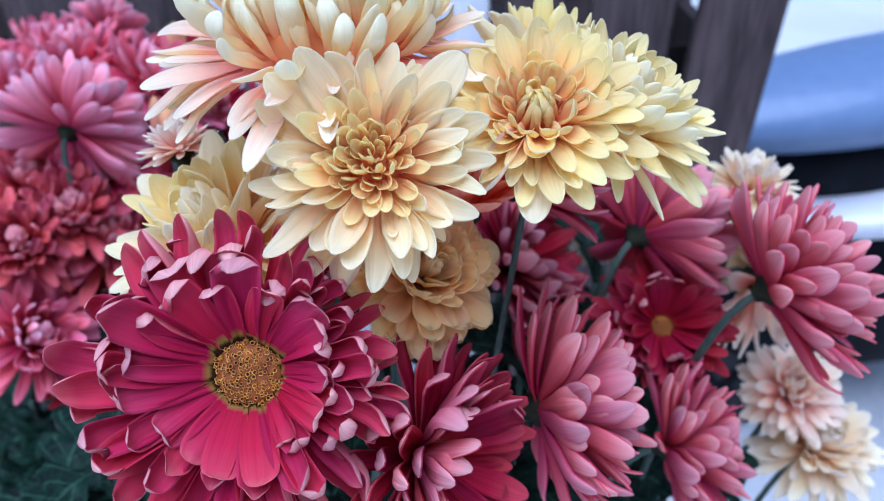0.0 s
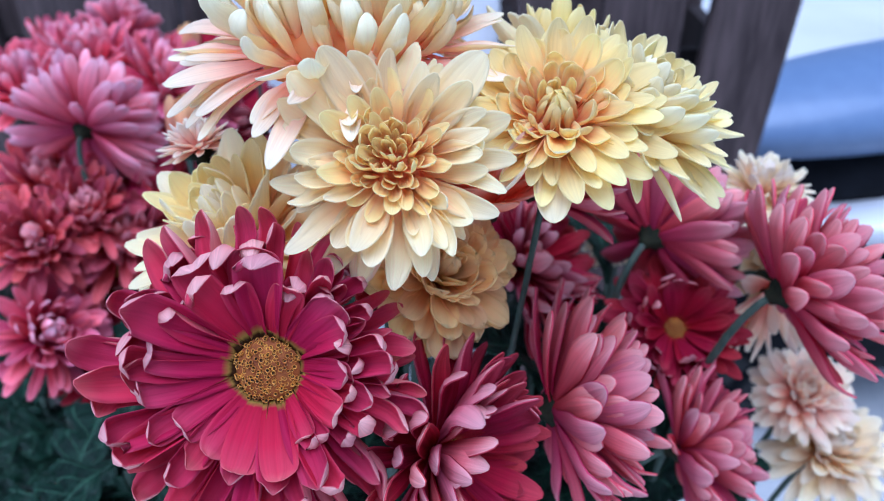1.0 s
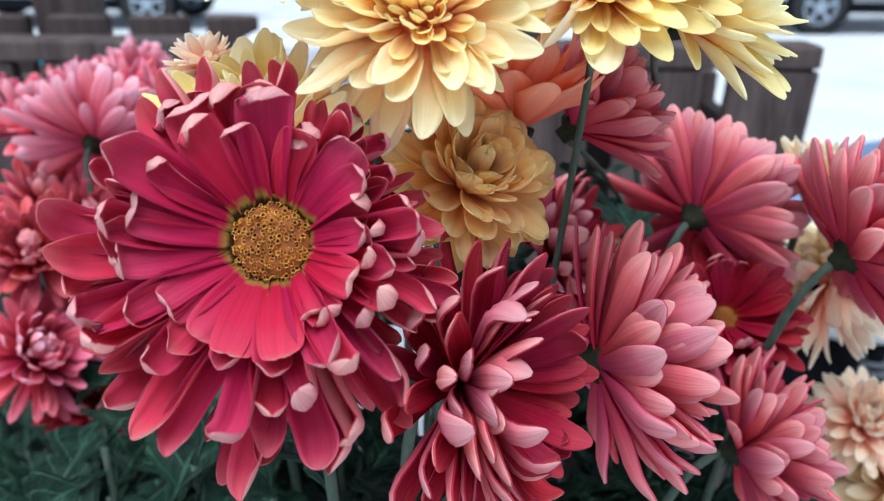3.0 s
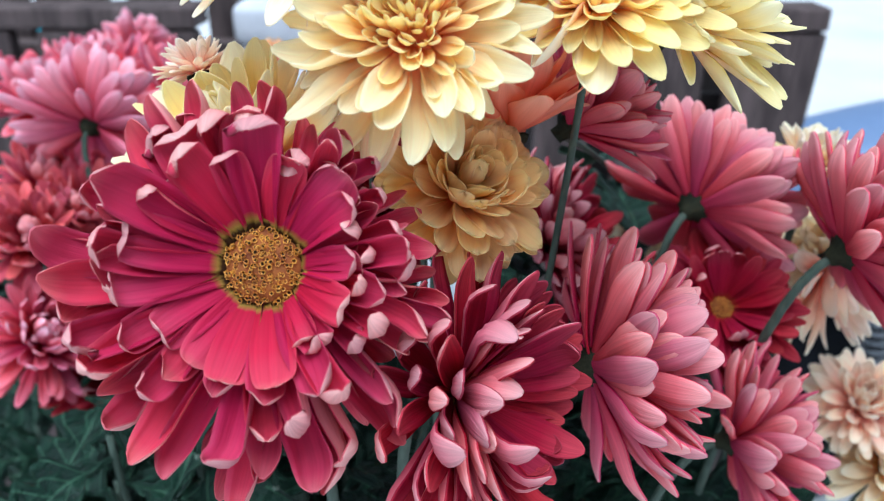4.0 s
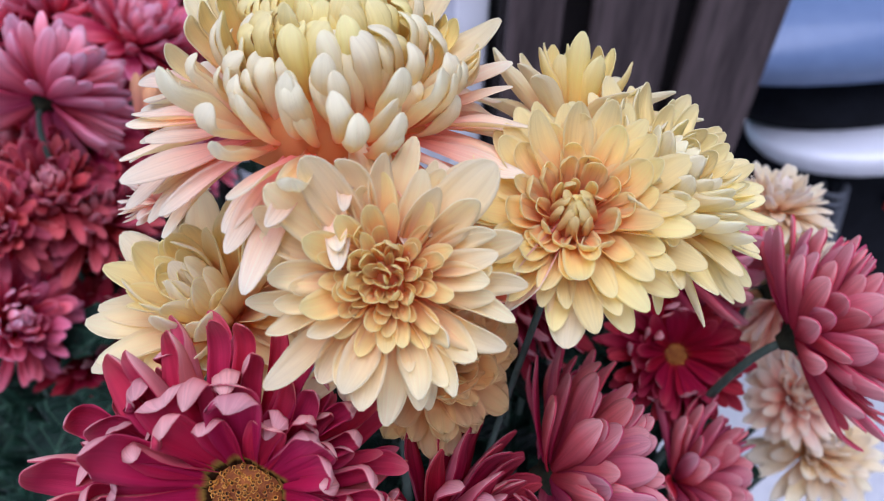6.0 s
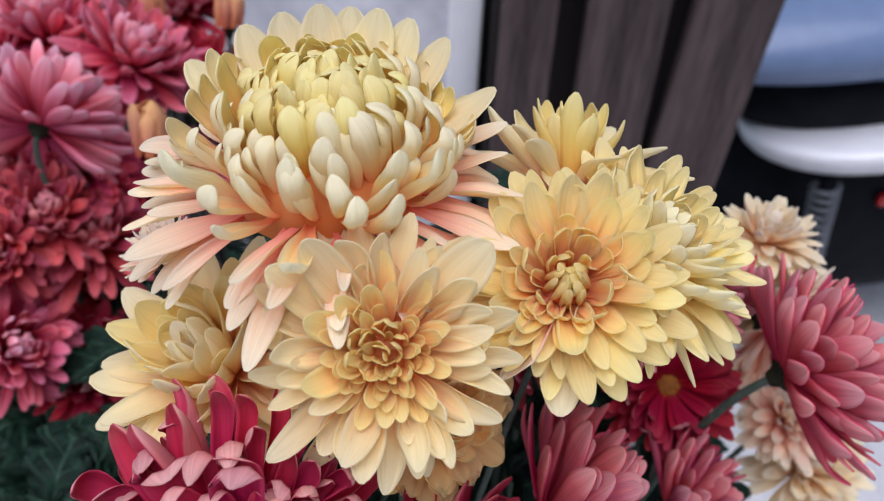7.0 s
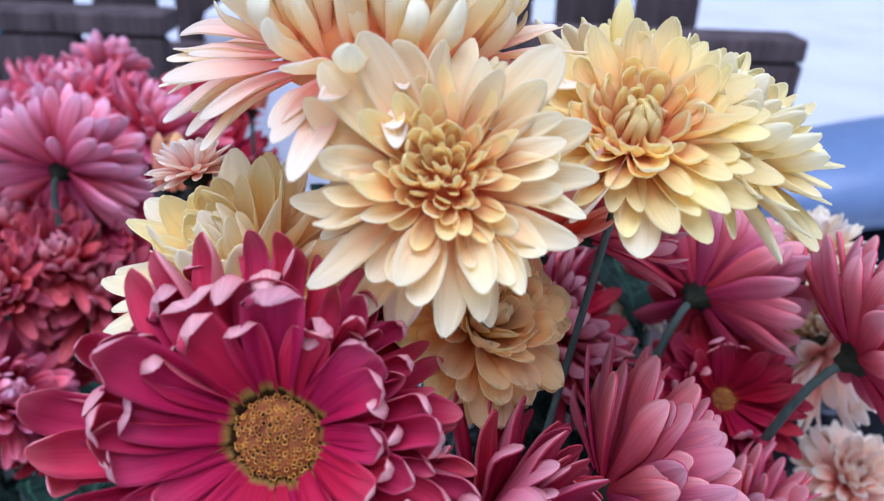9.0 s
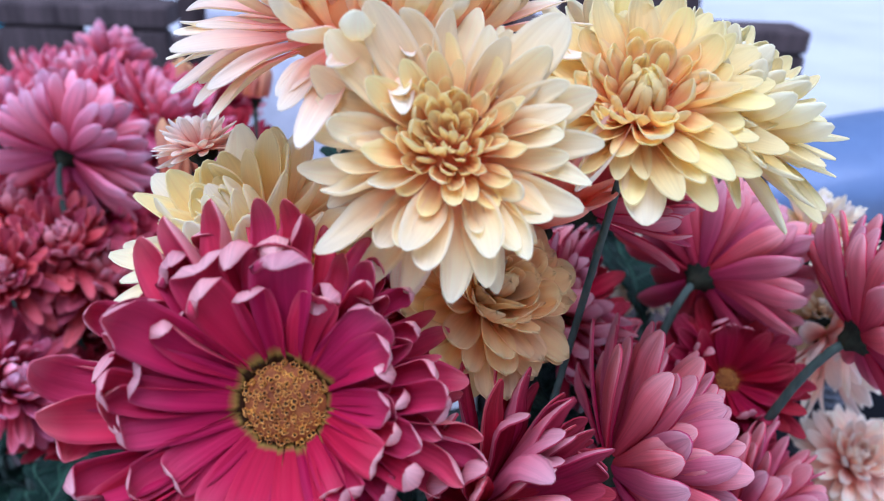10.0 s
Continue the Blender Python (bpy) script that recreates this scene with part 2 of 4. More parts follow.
M["apricot"] = petal_material("pale_apricot_petal_face", [(0.0, (1.0, 0.60, 0.31)), (0.4, (1.0, 0.78, 0.43)), (1.0, (1.0, 0.88, 0.55))], 0.05, 0.04, 0.75, hue=0.008)
M["white"] = petal_material("creamy_white_petal_face", [(0.0, (1.0, 0.74, 0.30)), (0.4, (1.0, 0.88, 0.55)), (1.0, (0.98, 0.94, 0.78))], 0.07, 0.05, 0.5, hue=0.008, deep=1.1)
M["white_back"] = petal_material("blush_white_petal_back", [(0.0, (0.95, 0.62, 0.50)), (0.5, (0.97, 0.80, 0.68)), (1.0, (0.98, 0.92, 0.82))], 0.08, 0.05, 0.45, hue=0.008, deep=1.1)
M["orange_heart"] = petal_material("orange_yellow_petal_face", [(0.0, (1.0, 0.40, 0.17)), (0.35, (1.0, 0.66, 0.29)), (0.7, (1.0, 0.84, 0.42)), (0.95, (1.0, 0.91, 0.52))], 0.05, 0.03, 0.6, hue=0.005, rim=((1.0, 0.93, 0.66), 0.25))
M["golden"] = petal_material("golden_inner_petal_face", [(0.0, (1.0, 0.50, 0.21)), (0.35, (1.0, 0.76, 0.36)), (0.7, (1.0, 0.88, 0.46)), (0.95, (1.0, 0.925, 0.54))], 0.05, 0.03, 0.65, hue=0.005, rim=((1.0, 0.93, 0.66), 0.2))
M["lemon"] = petal_material("lemon_petal_face", [(0.0, (1.0, 0.66, 0.20)), (0.3, (1.0, 0.80, 0.32)), (0.6, (1.0, 0.89, 0.42)), (0.95, (1.0, 0.935, 0.60))], 0.05, 0.03, 0.48, hue=0.005, deep=1.1)
M["orange"] = petal_material("orange_bud_petal_face", [(0.0, (0.8, 0.26, 0.12)), (0.5, (0.88, 0.42, 0.24)), (1.0, (0.92, 0.6, 0.28))], 0.12, 0.1, 0.4)
M["floret"] = rough_material("golden_brown_disc_florets", (0.42, 0.13, 0.010), (0.80, 0.38, 0.036), 260, 0.6, bump=0.2, fine=3)
M["disc_dark"] = rough_material("brown_disc_base", (0.16, 0.035, 0.006), (0.36, 0.11, 0.012), 300, 0.8, bump=0.3)
M["bristle"] = rough_material("dark_brown_bristles", (0.020, 0.010, 0.004), (0.075, 0.036, 0.010), 300, 0.8, bump=0.2)
M["stem"] = rough_material("grey_green_stem", (0.045, 0.066, 0.050), (0.10, 0.13, 0.10), 90, 0.7, gloss=0.2, stretch=(1, 1, 0.25), bump=0.3, distance=0.0006)
M["calyx"] = rough_material("dark_green_calyx", (0.008, 0.009, 0.006), (0.035, 0.036, 0.020), 220, 0.8, bump=0.4, distance=0.0006, gloss=0.1)
M["leaf"] = leaf_material("dark_green_leaf", (0.002, 0.009, 0.006), (0.013, 0.042, 0.024), (0.05, 0.11, 0.065))
M["leaf_back"] = rough_material("pale_green_leaf_underside", (0.03, 0.065, 0.04), (0.06, 0.11, 0.065), 55, 0.6, bump=0.4, distance=0.001, fine=4, translucent=0.2, gloss=0.2)
M["wood"] = rough_material("weathered_brown_stained_wood", (0.036, 0.025, 0.024), (0.13, 0.095, 0.090), 9, 0.7, stretch=(4, 4, 0.35), bump=0.6, distance=0.002, fine=7, gloss=0.3)
# the bins' wood again, with the shade inside them put into its colour
M["wood_shade"] = rough_material("shade_dark_wood", (0.008, 0.005, 0.005), (0.022, 0.014, 0.013), 9, 0.85, stretch=(4, 4, 0.35), bump=0.5)
M["paving"] = rough_material("pale_grey_concrete_paving", (0.52, 0.53, 0.55), (0.68, 0.68, 0.69), 1.3, 0.8, bump=0.3, distance=0.004, fine=40)
M["soil"] = rough_material("dark_damp_soil", (0.012, 0.009, 0.007), (0.04, 0.03, 0.022), 30, 0.95, bump=1.0, distance=0.02)
M["foam"] = rough_material("white_scuffed_foam", (0.50, 0.51, 0.56), (0.82, 0.82, 0.86), 11, 0.7, bump=0.4, distance=0.004, fine=3)
M["blue_paint"] = rough_material("glossy_pale_blue_paint", (0.13, 0.19, 0.33), (0.16, 0.23, 0.38), 5, 0.5, bump=0.0, coat=0.25)
M["silver"] = rough_material("white_lacquered_plastic", (0.80, 0.81, 0.84), (0.86, 0.86, 0.88), 6, 0.3, bump=0.0, coat=0.6)
M["black"] = rough_material("black_plastic", (0.003, 0.0034, 0.005), (0.009, 0.010, 0.014), 20, 0.6, bump=0.2, gloss=0.08)
M["rubber"] = rough_material("black_tyre_rubber", (0.012, 0.012, 0.013), (0.03, 0.03, 0.032), 30, 0.85, bump=0.4)
M["steel"] = rough_material("dull_steel", (0.35, 0.36, 0.38), (0.5, 0.5, 0.52), 20, 0.35, metal=0.9, bump=0.1)
M["dull_coil"] = rough_material("grey_painted_coil", (0.10, 0.11, 0.13), (0.2, 0.21, 0.23), 20, 0.5, bump=0.1)
M["red_lens"] = rough_material("red_reflector_lens", (0.45, 0.01, 0.015), (0.55, 0.02, 0.02), 40, 0.2, bump=0.0)
M["car_white"] = rough_material("white_car_paint", (0.62, 0.65, 0.7), (0.68, 0.7, 0.74), 1, 0.3, bump=0.0, coat=1.0)
M["car_blue"] = rough_material("silver_blue_car_paint", (0.35, 0.42, 0.5), (0.4, 0.47, 0.55), 1, 0.3, bump=0.0, coat=1.0)
M["cyan"] = rough_material("cyan_plastic_sheet", (0.01, 0.50, 0.68), (0.03, 0.62, 0.78), 8, 0.45, bump=0.3, distance=0.004)
M["glass"] = rough_material("dark_car_glass", (0.02, 0.025, 0.03), (0.03, 0.035, 0.04), 3, 0.06, bump=0.0)


# ---- small building helpers ----
def link_mesh(name, data, parent=None, label="", m=None):
    ob = new(name, data)
    if parent is not None:
        ob.parent = parent
    if m is not None:
        ob.matrix_basis = m
    return tagged(ob, label) if label else ob


def part(name, bm, mat, parent, label="", m=None, smooth=True):
    data = bpy.data.meshes.new(name)
    bm.to_mesh(data)
    bm.free()
    data.materials.append(mat)
    if smooth:
        data.polygons.foreach_set("use_smooth", [True] * len(data.polygons))
    return link_mesh(name, data, parent, label, m)


def thing(name, at, label, category, group="", kind=""):
    ob = new(name)
    ob.empty_display_size = 0.02
    ob.matrix_basis = Matrix.Translation(at)
    return tagged(ob, label, category, group, kind)


def box(size, bevel=0.004, segments=2):
    bm = bmesh.new()
    bmesh.ops.create_cube(bm, size=1)
    bmesh.ops.scale(bm, vec=size, verts=bm.verts)
    if bevel:
        bmesh.ops.bevel(bm, geom=bm.edges[:], offset=bevel, segments=segments, profile=0.5, affect="EDGES")
    return bm


def tube(points, radii, sides=10):
    """A round tube along points, closed at both ends."""
    bm = bmesh.new()
    rings = []
    pts = [Vector(p) for p in points]
    side = None
    for i, p in enumerate(pts):
        d = (pts[min(i + 1, len(pts) - 1)] - pts[max(i - 1, 0)]).normalized()
        if side is None:
            side = d.orthogonal().normalized()
        side = (side - d * side.dot(d)).normalized()
        up = d.cross(side)
        r = radii[i] if isinstance(radii, (list, tuple)) else radii
        rings.append([bm.verts.new(p + (side * math.cos(a) + up * math.sin(a)) * r) for a in (2 * math.pi * k / sides for k in range(sides))])
    for a, b in zip(rings, rings[1:]):
        for k in range(sides):
            bm.faces.new((a[k], a[(k + 1) % sides], b[(k + 1) % sides], b[k]))
    bm.faces.new(rings[0][::-1])
    bm.faces.new(rings[-1])
    return bm


def bezier(a, b, c, d, n):
    return [a * (1 - t) ** 3 + b * 3 * t * (1 - t) ** 2 + c * 3 * t * t * (1 - t) + d * t ** 3 for t in (i / n for i in range(n + 1))]


def smoothstep(a, b, x):
    t = min(1.0, max(0.0, (x - a) / (b - a)))
    return t * t * (3 - 2 * t)


def lathe(profile, sides=24):
    """A turned form round z from (radius, height) pairs."""
    bm = bmesh.new()
    rings = [[bm.verts.new((r * math.cos(2 * math.pi * k / sides), r * math.sin(2 * math.pi * k / sides), z)) for k in range(sides)] for r, z in profile]
    for a, b in zip(rings, rings[1:]):
        for k in range(sides):
            bm.faces.new((a[k], a[(k + 1) % sides], b[(k + 1) % sides], b[k]))
    bm.faces.new(rings[0][::-1])
    bm.faces.new(rings[-1])
    return bm


# ---- petals ----
def lerp(a, b, f):
    return a + (b - a) * f


def petal_mesh(name, width, base, bend, tip, cup, twist, wave, round_from, blunt, mats, rng, nu=6, nv=10, thick=0.012, notch=0.0, sway=0.0, roll_in=0.0, curl_from=0.68, tip_flat=0.45):
    """A thin shell 1 long: y runs from base to tip, z is the face that looks to the flower's axis. mats: face, back."""
    top, bottom, uvs = [], [], []
    y = z = before = 0.0
    phase = rng.uniform(0, 6.28)
    for j in range(nv + 1):
        v = math.sin(0.5 * math.pi * j / nv) ** 0.9
        th = radians(bend) * v + radians(tip) * smoothstep(curl_from, 1.0, v)
        if j:
            y += math.cos(th) * (v - before)
            z += math.sin(th) * (v - before)
        before = v
        w = width * (base + (1 - base) * smoothstep(0.0, 0.62, v))
        if v > round_from:
            s = (v - round_from) / (1 - round_from)
            w *= max(0.16, (1 - s ** blunt) ** 0.5)
        along, up = Vector((0, math.cos(th), math.sin(th))), Vector((0, -math.sin(th), math.cos(th)))
        tw = radians(twist) * v
        sx = Vector((math.cos(tw), 0, 0)) + up * math.sin(tw)
        nz = up * math.cos(tw) - Vector((math.sin(tw), 0, 0))
        cupv = cup * (0.35 + 0.65 * math.sin(math.pi * min(1, 0.15 + 0.8 * v))) * lerp(1, tip_flat, smoothstep(0.55, 1, v)) + roll_in * smoothstep(0.6, 1, v)
        for i in range(nu + 1):
            u = 2 * i / nu - 1
            lift = cupv * w * 0.5 * (u * u) + 0.035 * w * math.cos(2 * math.pi * u) * min(1, 3 * v) + wave * w * abs(u) * math.sin(5 * v + phase + (1.7 if u > 0 else 0))
            back = -notch * (0.5 + 0.5 * math.cos(3.5 * math.pi * u)) * smoothstep(0.85, 1, v)
            p = Vector((sway * math.sin(2.6 * v), y, z)) + sx * (w * 0.5 * u * (1 - 0.12 * abs(cupv) * abs(u))) + nz * lift + along * back
            n2 = nz * (thick * 0.5)
            top.append(p + n2)
            bottom.append(p - n2)
            uvs.append((i / nu, v))
    n = len(top)
    row = nu + 1
    faces, slot = [], []
    for j in range(nv):
        for i in range(nu):
            a = j * row + i
            faces.append((a, a + 1, a + row + 1, a + row))
            slot.append(0)
            faces.append((n + a, n + a + row, n + a + row + 1, n + a + 1))
            slot.append(1)
    rim = [(j * row, (j + 1) * row) for j in range(nv)] + [(nv * row + i, nv * row + i + 1) for i in range(nu)]
    rim += [((j + 1) * row + nu, j * row + nu) for j in range(nv)]
    for a, b in rim:
        faces.append((a, b, n + b, n + a))
        slot.append(0)
    data = bpy.data.meshes.new(name)
    data.from_pydata([tuple(p) for p in top + bottom], [], faces)
    for m in mats:
        data.materials.append(M[m])
    data.polygons.foreach_set("material_index", slot)
    data.polygons.foreach_set("use_smooth", [True] * len(faces))
    layer = data.uv_layers.new(name="UVMap")
    allv = uvs + uvs
    flat = []
    for f in faces:
        for k in f:
            flat.extend(allv[k])
    layer.data.foreach_set("uv", flat)
    data.update()
    return data


def petal_sets(rings, seed, variants=4, **shared):
    """rings: inner to outer; each gives ranges from which its petals are drawn."""
    rng = random.Random(seed)
    sets = []
    for ring in rings:
        made = []
        for _ in range(variants):
            args = dict(shared)
            for k, val in ring.items():
                args[k] = rng.uniform(*val) if isinstance(val, tuple) and k != "mats" else val
            made.append(petal_mesh("petal", rng=rng, **args))
        sets.append(made)
    return sets


KINDS = {}


def kind(name, count, profile, rings, seed, core=0.1, dome=0.15, disc=0.0, jitter=6, variants=4, heart=None, roll=14, whorls=None, uneven=(0.88, 1.08), **shared):
    """profile: (share of the petals from the inside, angle from the axis in degrees, length) rows.
    whorls, in its place: even rings of (petals, angle, length, petal set, radius and height of the foot)."""
    KINDS[name] = dict(count=count, profile=profile, sets=petal_sets(rings, seed, variants, **shared), core=core, dome=dome, disc=disc, jitter=jitter, heart=heart, roll=roll, whorls=whorls, uneven=uneven)


def along_profile(profile, f):
    for (f0, a0, l0), (f1, a1, l1) in zip(profile, profile[1:]):
        if f <= f1:
            g = (f - f0) / (f1 - f0)
            return lerp(a0, a1, g), lerp(l0, l1, g)
    return profile[-1][1:]


common = dict(base=0.36, twist=(-12, 12), wave=(0.0, 0.09), sway=(-0.05, 0.05), notch=(0.0, 0.015))
wide_foot = dict(common, base=0.5, twist=(-28, 28), sway=(-0.1, 0.1), wave=(0.0, 0.16))
kind("red_daisy", 0, None, [
    dict(wide_foot, base=0.62, width=(0.40, 0.48), twist=(-6, 6), sway=(-0.03, 0.03), wave=(0.0, 0.05), bend=(-14, 0), tip=(50, 150), cup=(-0.08, 0.12), round_from=0.70, blunt=2.4, mats=("crimson", "rose_back"), curl_from=0.82),
    dict(wide_foot, width=(0.28, 0.36), twist=(-22, 22), bend=(-8, 14), tip=(40, 150), cup=(0.3, 1.0), round_from=0.70, blunt=2.5, mats=("crimson", "rose_back"), roll_in=(0, 0.7), curl_from=0.76),
    dict(wide_foot, width=(0.19, 0.26), twist=(-35, 35), bend=(-8, 22), tip=(20, 140), cup=(0.6, 1.6), round_from=0.72, blunt=2.5, mats=("crimson", "rose_back"), roll_in=(0, 0.8), curl_from=0.70),
    dict(wide_foot, width=(0.16, 0.22), twist=(-42, 42), bend=(-14, 22), tip=(10, 125), cup=(0.8, 2.0), round_from=0.74, blunt=2.5, mats=("crimson", "rose_back"), roll_in=(0, 0.9), curl_from=0.70),
    dict(wide_foot, width=(0.145, 0.20), twist=(-42, 42), bend=(-22, 20), tip=(0, 105), cup=(1.1, 2.6), round_from=0.74, blunt=2.4, mats=("crimson", "rose_back"), curl_from=0.70),
    dict(wide_foot, width=(0.145, 0.20), twist=(-30, 30), bend=(-34, 6), tip=(-15, 70), cup=(0.7, 2.0), round_from=0.72, blunt=2.3, mats=("crimson", "rose_back")),
], 3, core=0.22, dome=0.05, disc=0.190, variants=18, jitter=9, uneven=(0.80, 1.10), nu=8, nv=14, thick=0.008, roll=28,
    whorls=[(15, 64, 0.66, 0, 0.150, 0.0), (17, 70, 0.79, 1, 0.145, -0.02), (24, 79, 0.92, 2, 0.14, -0.04), (30, 90, 1.0, 3, 0.135, -0.055), (30, 101, 1.04, 4, 0.13, -0.075), (24, 114, 1.0, 5, 0.12, -0.095)])
kind("yellow_double", 150, [(0, 8, 0.26), (0.10, 22, 0.33), (0.28, 38, 0.43), (0.48, 52, 0.56), (0.56, 61, 0.68), (0.66, 68, 0.84), (0.84, 80, 0.97), (1, 93, 1.0)], [
    dict(common, width=(0.32, 0.40), bend=(-5, 22), tip=(-10, 30), cup=(0.4, 0.8), round_from=0.58, blunt=1.9, mats=("golden", "golden")),
    dict(common, width=(0.36, 0.43), bend=(0, 26), tip=(0, 50), cup=(0.4, 0.9), round_from=0.60, blunt=2.0, mats=("orange_heart", "golden")),
    dict(common, width=(0.35, 0.42), twist=(-18, 18), bend=(0, 22), tip=(0, 30), cup=(0.4, 0.9), round_from=0.58, blunt=2.0, mats=("orange_heart", "cream_back")),
    dict(common, width=(0.31, 0.39), twist=(-24, 24), sway=(-0.09, 0.09), bend=(-8, 22), tip=(-10, 45), cup=(0.3, 1.1), round_from=0.50, blunt=1.75, mats=("cream", "cream_back")),
    dict(common, width=(0.29, 0.38), twist=(-24, 24), sway=(-0.09, 0.09), bend=(-18, 14), tip=(-20, 25), cup=(0.2, 1.0), round_from=0.46, blunt=1.7, mats=("cream", "cream_back")),
], 5, core=0.28, dome=0.26, variants=16, nu=6, nv=11, heart="golden", jitter=14, roll=28, uneven=(0.80, 1.12))
kind("yellow_spoon", 0, None, [
    dict(common, width=(0.24, 0.30), bend=(40, 62), tip=(0, 30), cup=(0.9, 1.5), round_from=0.74, blunt=2.3, mats=("golden", "golden")),
    dict(common, width=(0.40, 0.50), bend=(5, 35), tip=(10, 60), cup=(0.6, 1.2), round_from=0.66, blunt=2.3, mats=("orange_heart", "golden")),
    dict(common, width=(0.36, 0.44), bend=(0, 22), tip=(0, 45), cup=(0.4, 0.9), round_from=0.64, blunt=2.2, mats=("orange_heart", "yellow_back")),
    dict(common, width=(0.29, 0.35), twist=(-16, 16), bend=(-6, 16), tip=(-5, 40), cup=(0.3, 0.9), round_from=0.60, blunt=2.0, mats=("yellow", "cream_back")),
    dict(common, width=(0.25, 0.31), twist=(-18, 18), bend=(-10, 12), tip=(-10, 25), cup=(0.25, 0.9), round_from=0.54, blunt=1.9, mats=("yellow", "cream_back")),
], 6, core=0.2, dome=0.10, variants=11, nu=6, nv=11, heart="golden", jitter=7, roll=16,
    whorls=[(5, 10, 0.34, 0, 0.04, 0.13), (9, 14, 0.43, 0, 0.12, 0.09), (13, 20, 0.48, 0, 0.20, 0.05), (9, 42, 0.52, 1, 0.21, 0.04), (12, 50, 0.60, 1, 0.18, 0.03), (14, 59, 0.74, 2, 0.16, 0.02), (16, 68, 0.90, 3, 0.14, 0.01), (18, 78, 1.04, 4, 0.12, 0.0), (17, 90, 1.10, 4, 0.11, -0.03)])
kind("yellow_ball", 330, [(0, 4, 0.36), (0.08, 14, 0.40), (0.28, 33, 0.53), (0.5, 51, 0.65), (0.7, 67, 0.73), (0.82, 84, 0.84), (1, 108, 0.95)], [
    dict(common, width=(0.30, 0.37), twist=(-20, 20), bend=(10, 50), tip=(10, 60), cup=(0.5, 1.1), round_from=0.66, blunt=2.2, mats=("yellow", "sunny_back")),
    dict(common, width=(0.27, 0.33), twist=(-22, 22), bend=(30, 75), tip=(20, 90), cup=(0.5, 1.2), round_from=0.68, blunt=2.4, mats=("yellow", "sunny_back")),
    dict(common, width=(0.24, 0.30), twist=(-24, 24), bend=(35, 85), tip=(20, 100), cup=(0.5, 1.2), round_from=0.68, blunt=2.4, mats=("yellow", "ivory_back")),
    dict(common, width=(0.21, 0.27), twist=(-26, 26), bend=(25, 85), tip=(10, 90), cup=(0.5, 1.2), round_from=0.66, blunt=2.2, mats=("cream", "ivory_back")),
    dict(common, width=(0.18, 0.24), twist=(-24, 24), bend=(-28, 14), tip=(-20, 25), cup=(0.2, 0.9), round_from=0.56, blunt=1.9, mats=("blush", "ivory_back")),
], 7, core=0.53, dome=0.42, variants=18, nu=6, nv=12, heart="yellow", jitter=14, roll=24, uneven=(0.82, 1.12))
pk = dict(common, base=0.34)
kind("pink_semi", 116, [(0, 24, 0.72), (0.5, 60, 0.92), (1, 94, 1.0)], [
    dict(pk, width=(0.21, 0.27), bend=(0, 18), tip=(0, 40), cup=(0.1, 0.5), round_from=0.68, blunt=2.2, mats=("pink", "pink_back")),
    dict(pk, width=(0.22, 0.28), bend=(-4, 16), tip=(0, 35), cup=(0.1, 0.5), round_from=0.68, blunt=2.2, mats=("pink", "pink_back")),
    dict(pk, width=(0.20, 0.26), bend=(-8, 24), tip=(-10, 45), cup=(0.1, 0.5), round_from=0.66, blunt=2.1, mats=("pink", "pink_back")),
], 11, core=0.13, dome=0.04, disc=0.12, variants=8, nu=6, nv=9, jitter=8, thick=0.015)
kind("pink_cup", 72, [(0, 12, 0.7), (0.5, 38, 0.92), (1, 68, 1.0)], [
    dict(pk, width=(0.24, 0.31), bend=(-4, 20), tip=(-10, 35), cup=(0.1, 0.5), round_from=0.66, blunt=2.1, mats=("pink", "pink_back")),
], 14, core=0.13, dome=0.04, disc=0.12, variants=10, nu=6, nv=9, jitter=9, thick=0.015)
kind("rose_semi", 130, [(0, 14, 0.70), (0.5, 62, 0.92), (1, 122, 1.0)], [
    dict(pk, width=(0.21, 0.28), bend=(0, 18), tip=(0, 40), cup=(0.05, 0.35), round_from=0.66, blunt=2.1, mats=("rose", "rose_pale")),
    dict(pk, width=(0.22, 0.29), bend=(-4, 16), tip=(0, 35), cup=(0.05, 0.35), round_from=0.66, blunt=2.1, mats=("rose", "rose_pale")),
    dict(pk, width=(0.19, 0.26), bend=(-10, 22), tip=(-10, 45), cup=(0.05, 0.35), round_from=0.64, blunt=2.0, mats=("rose", "rose_pale")),
], 12, core=0.13, dome=0.04, disc=0.12, variants=8, nu=4, nv=8, jitter=12, thick=0.015)
kind("red_semi", 94, [(0, 48, 0.75), (0.5, 72, 0.92), (1, 102, 1.0)], [
    dict(pk, width=(0.22, 0.29), bend=(0, 25), tip=(0, 80), cup=(0.2, 0.7), round_from=0.64, blunt=2.1, mats=("deep_red", "pink_back")),
    dict(pk, width=(0.19, 0.26), bend=(-10, 25), tip=(0, 80), cup=(0.3, 1.0), round_from=0.64, blunt=2.0, mats=("deep_red", "pink_back")),
], 13, core=0.17, dome=0.04, disc=0.15, variants=8, nu=6, nv=9, jitter=8, thick=0.015)
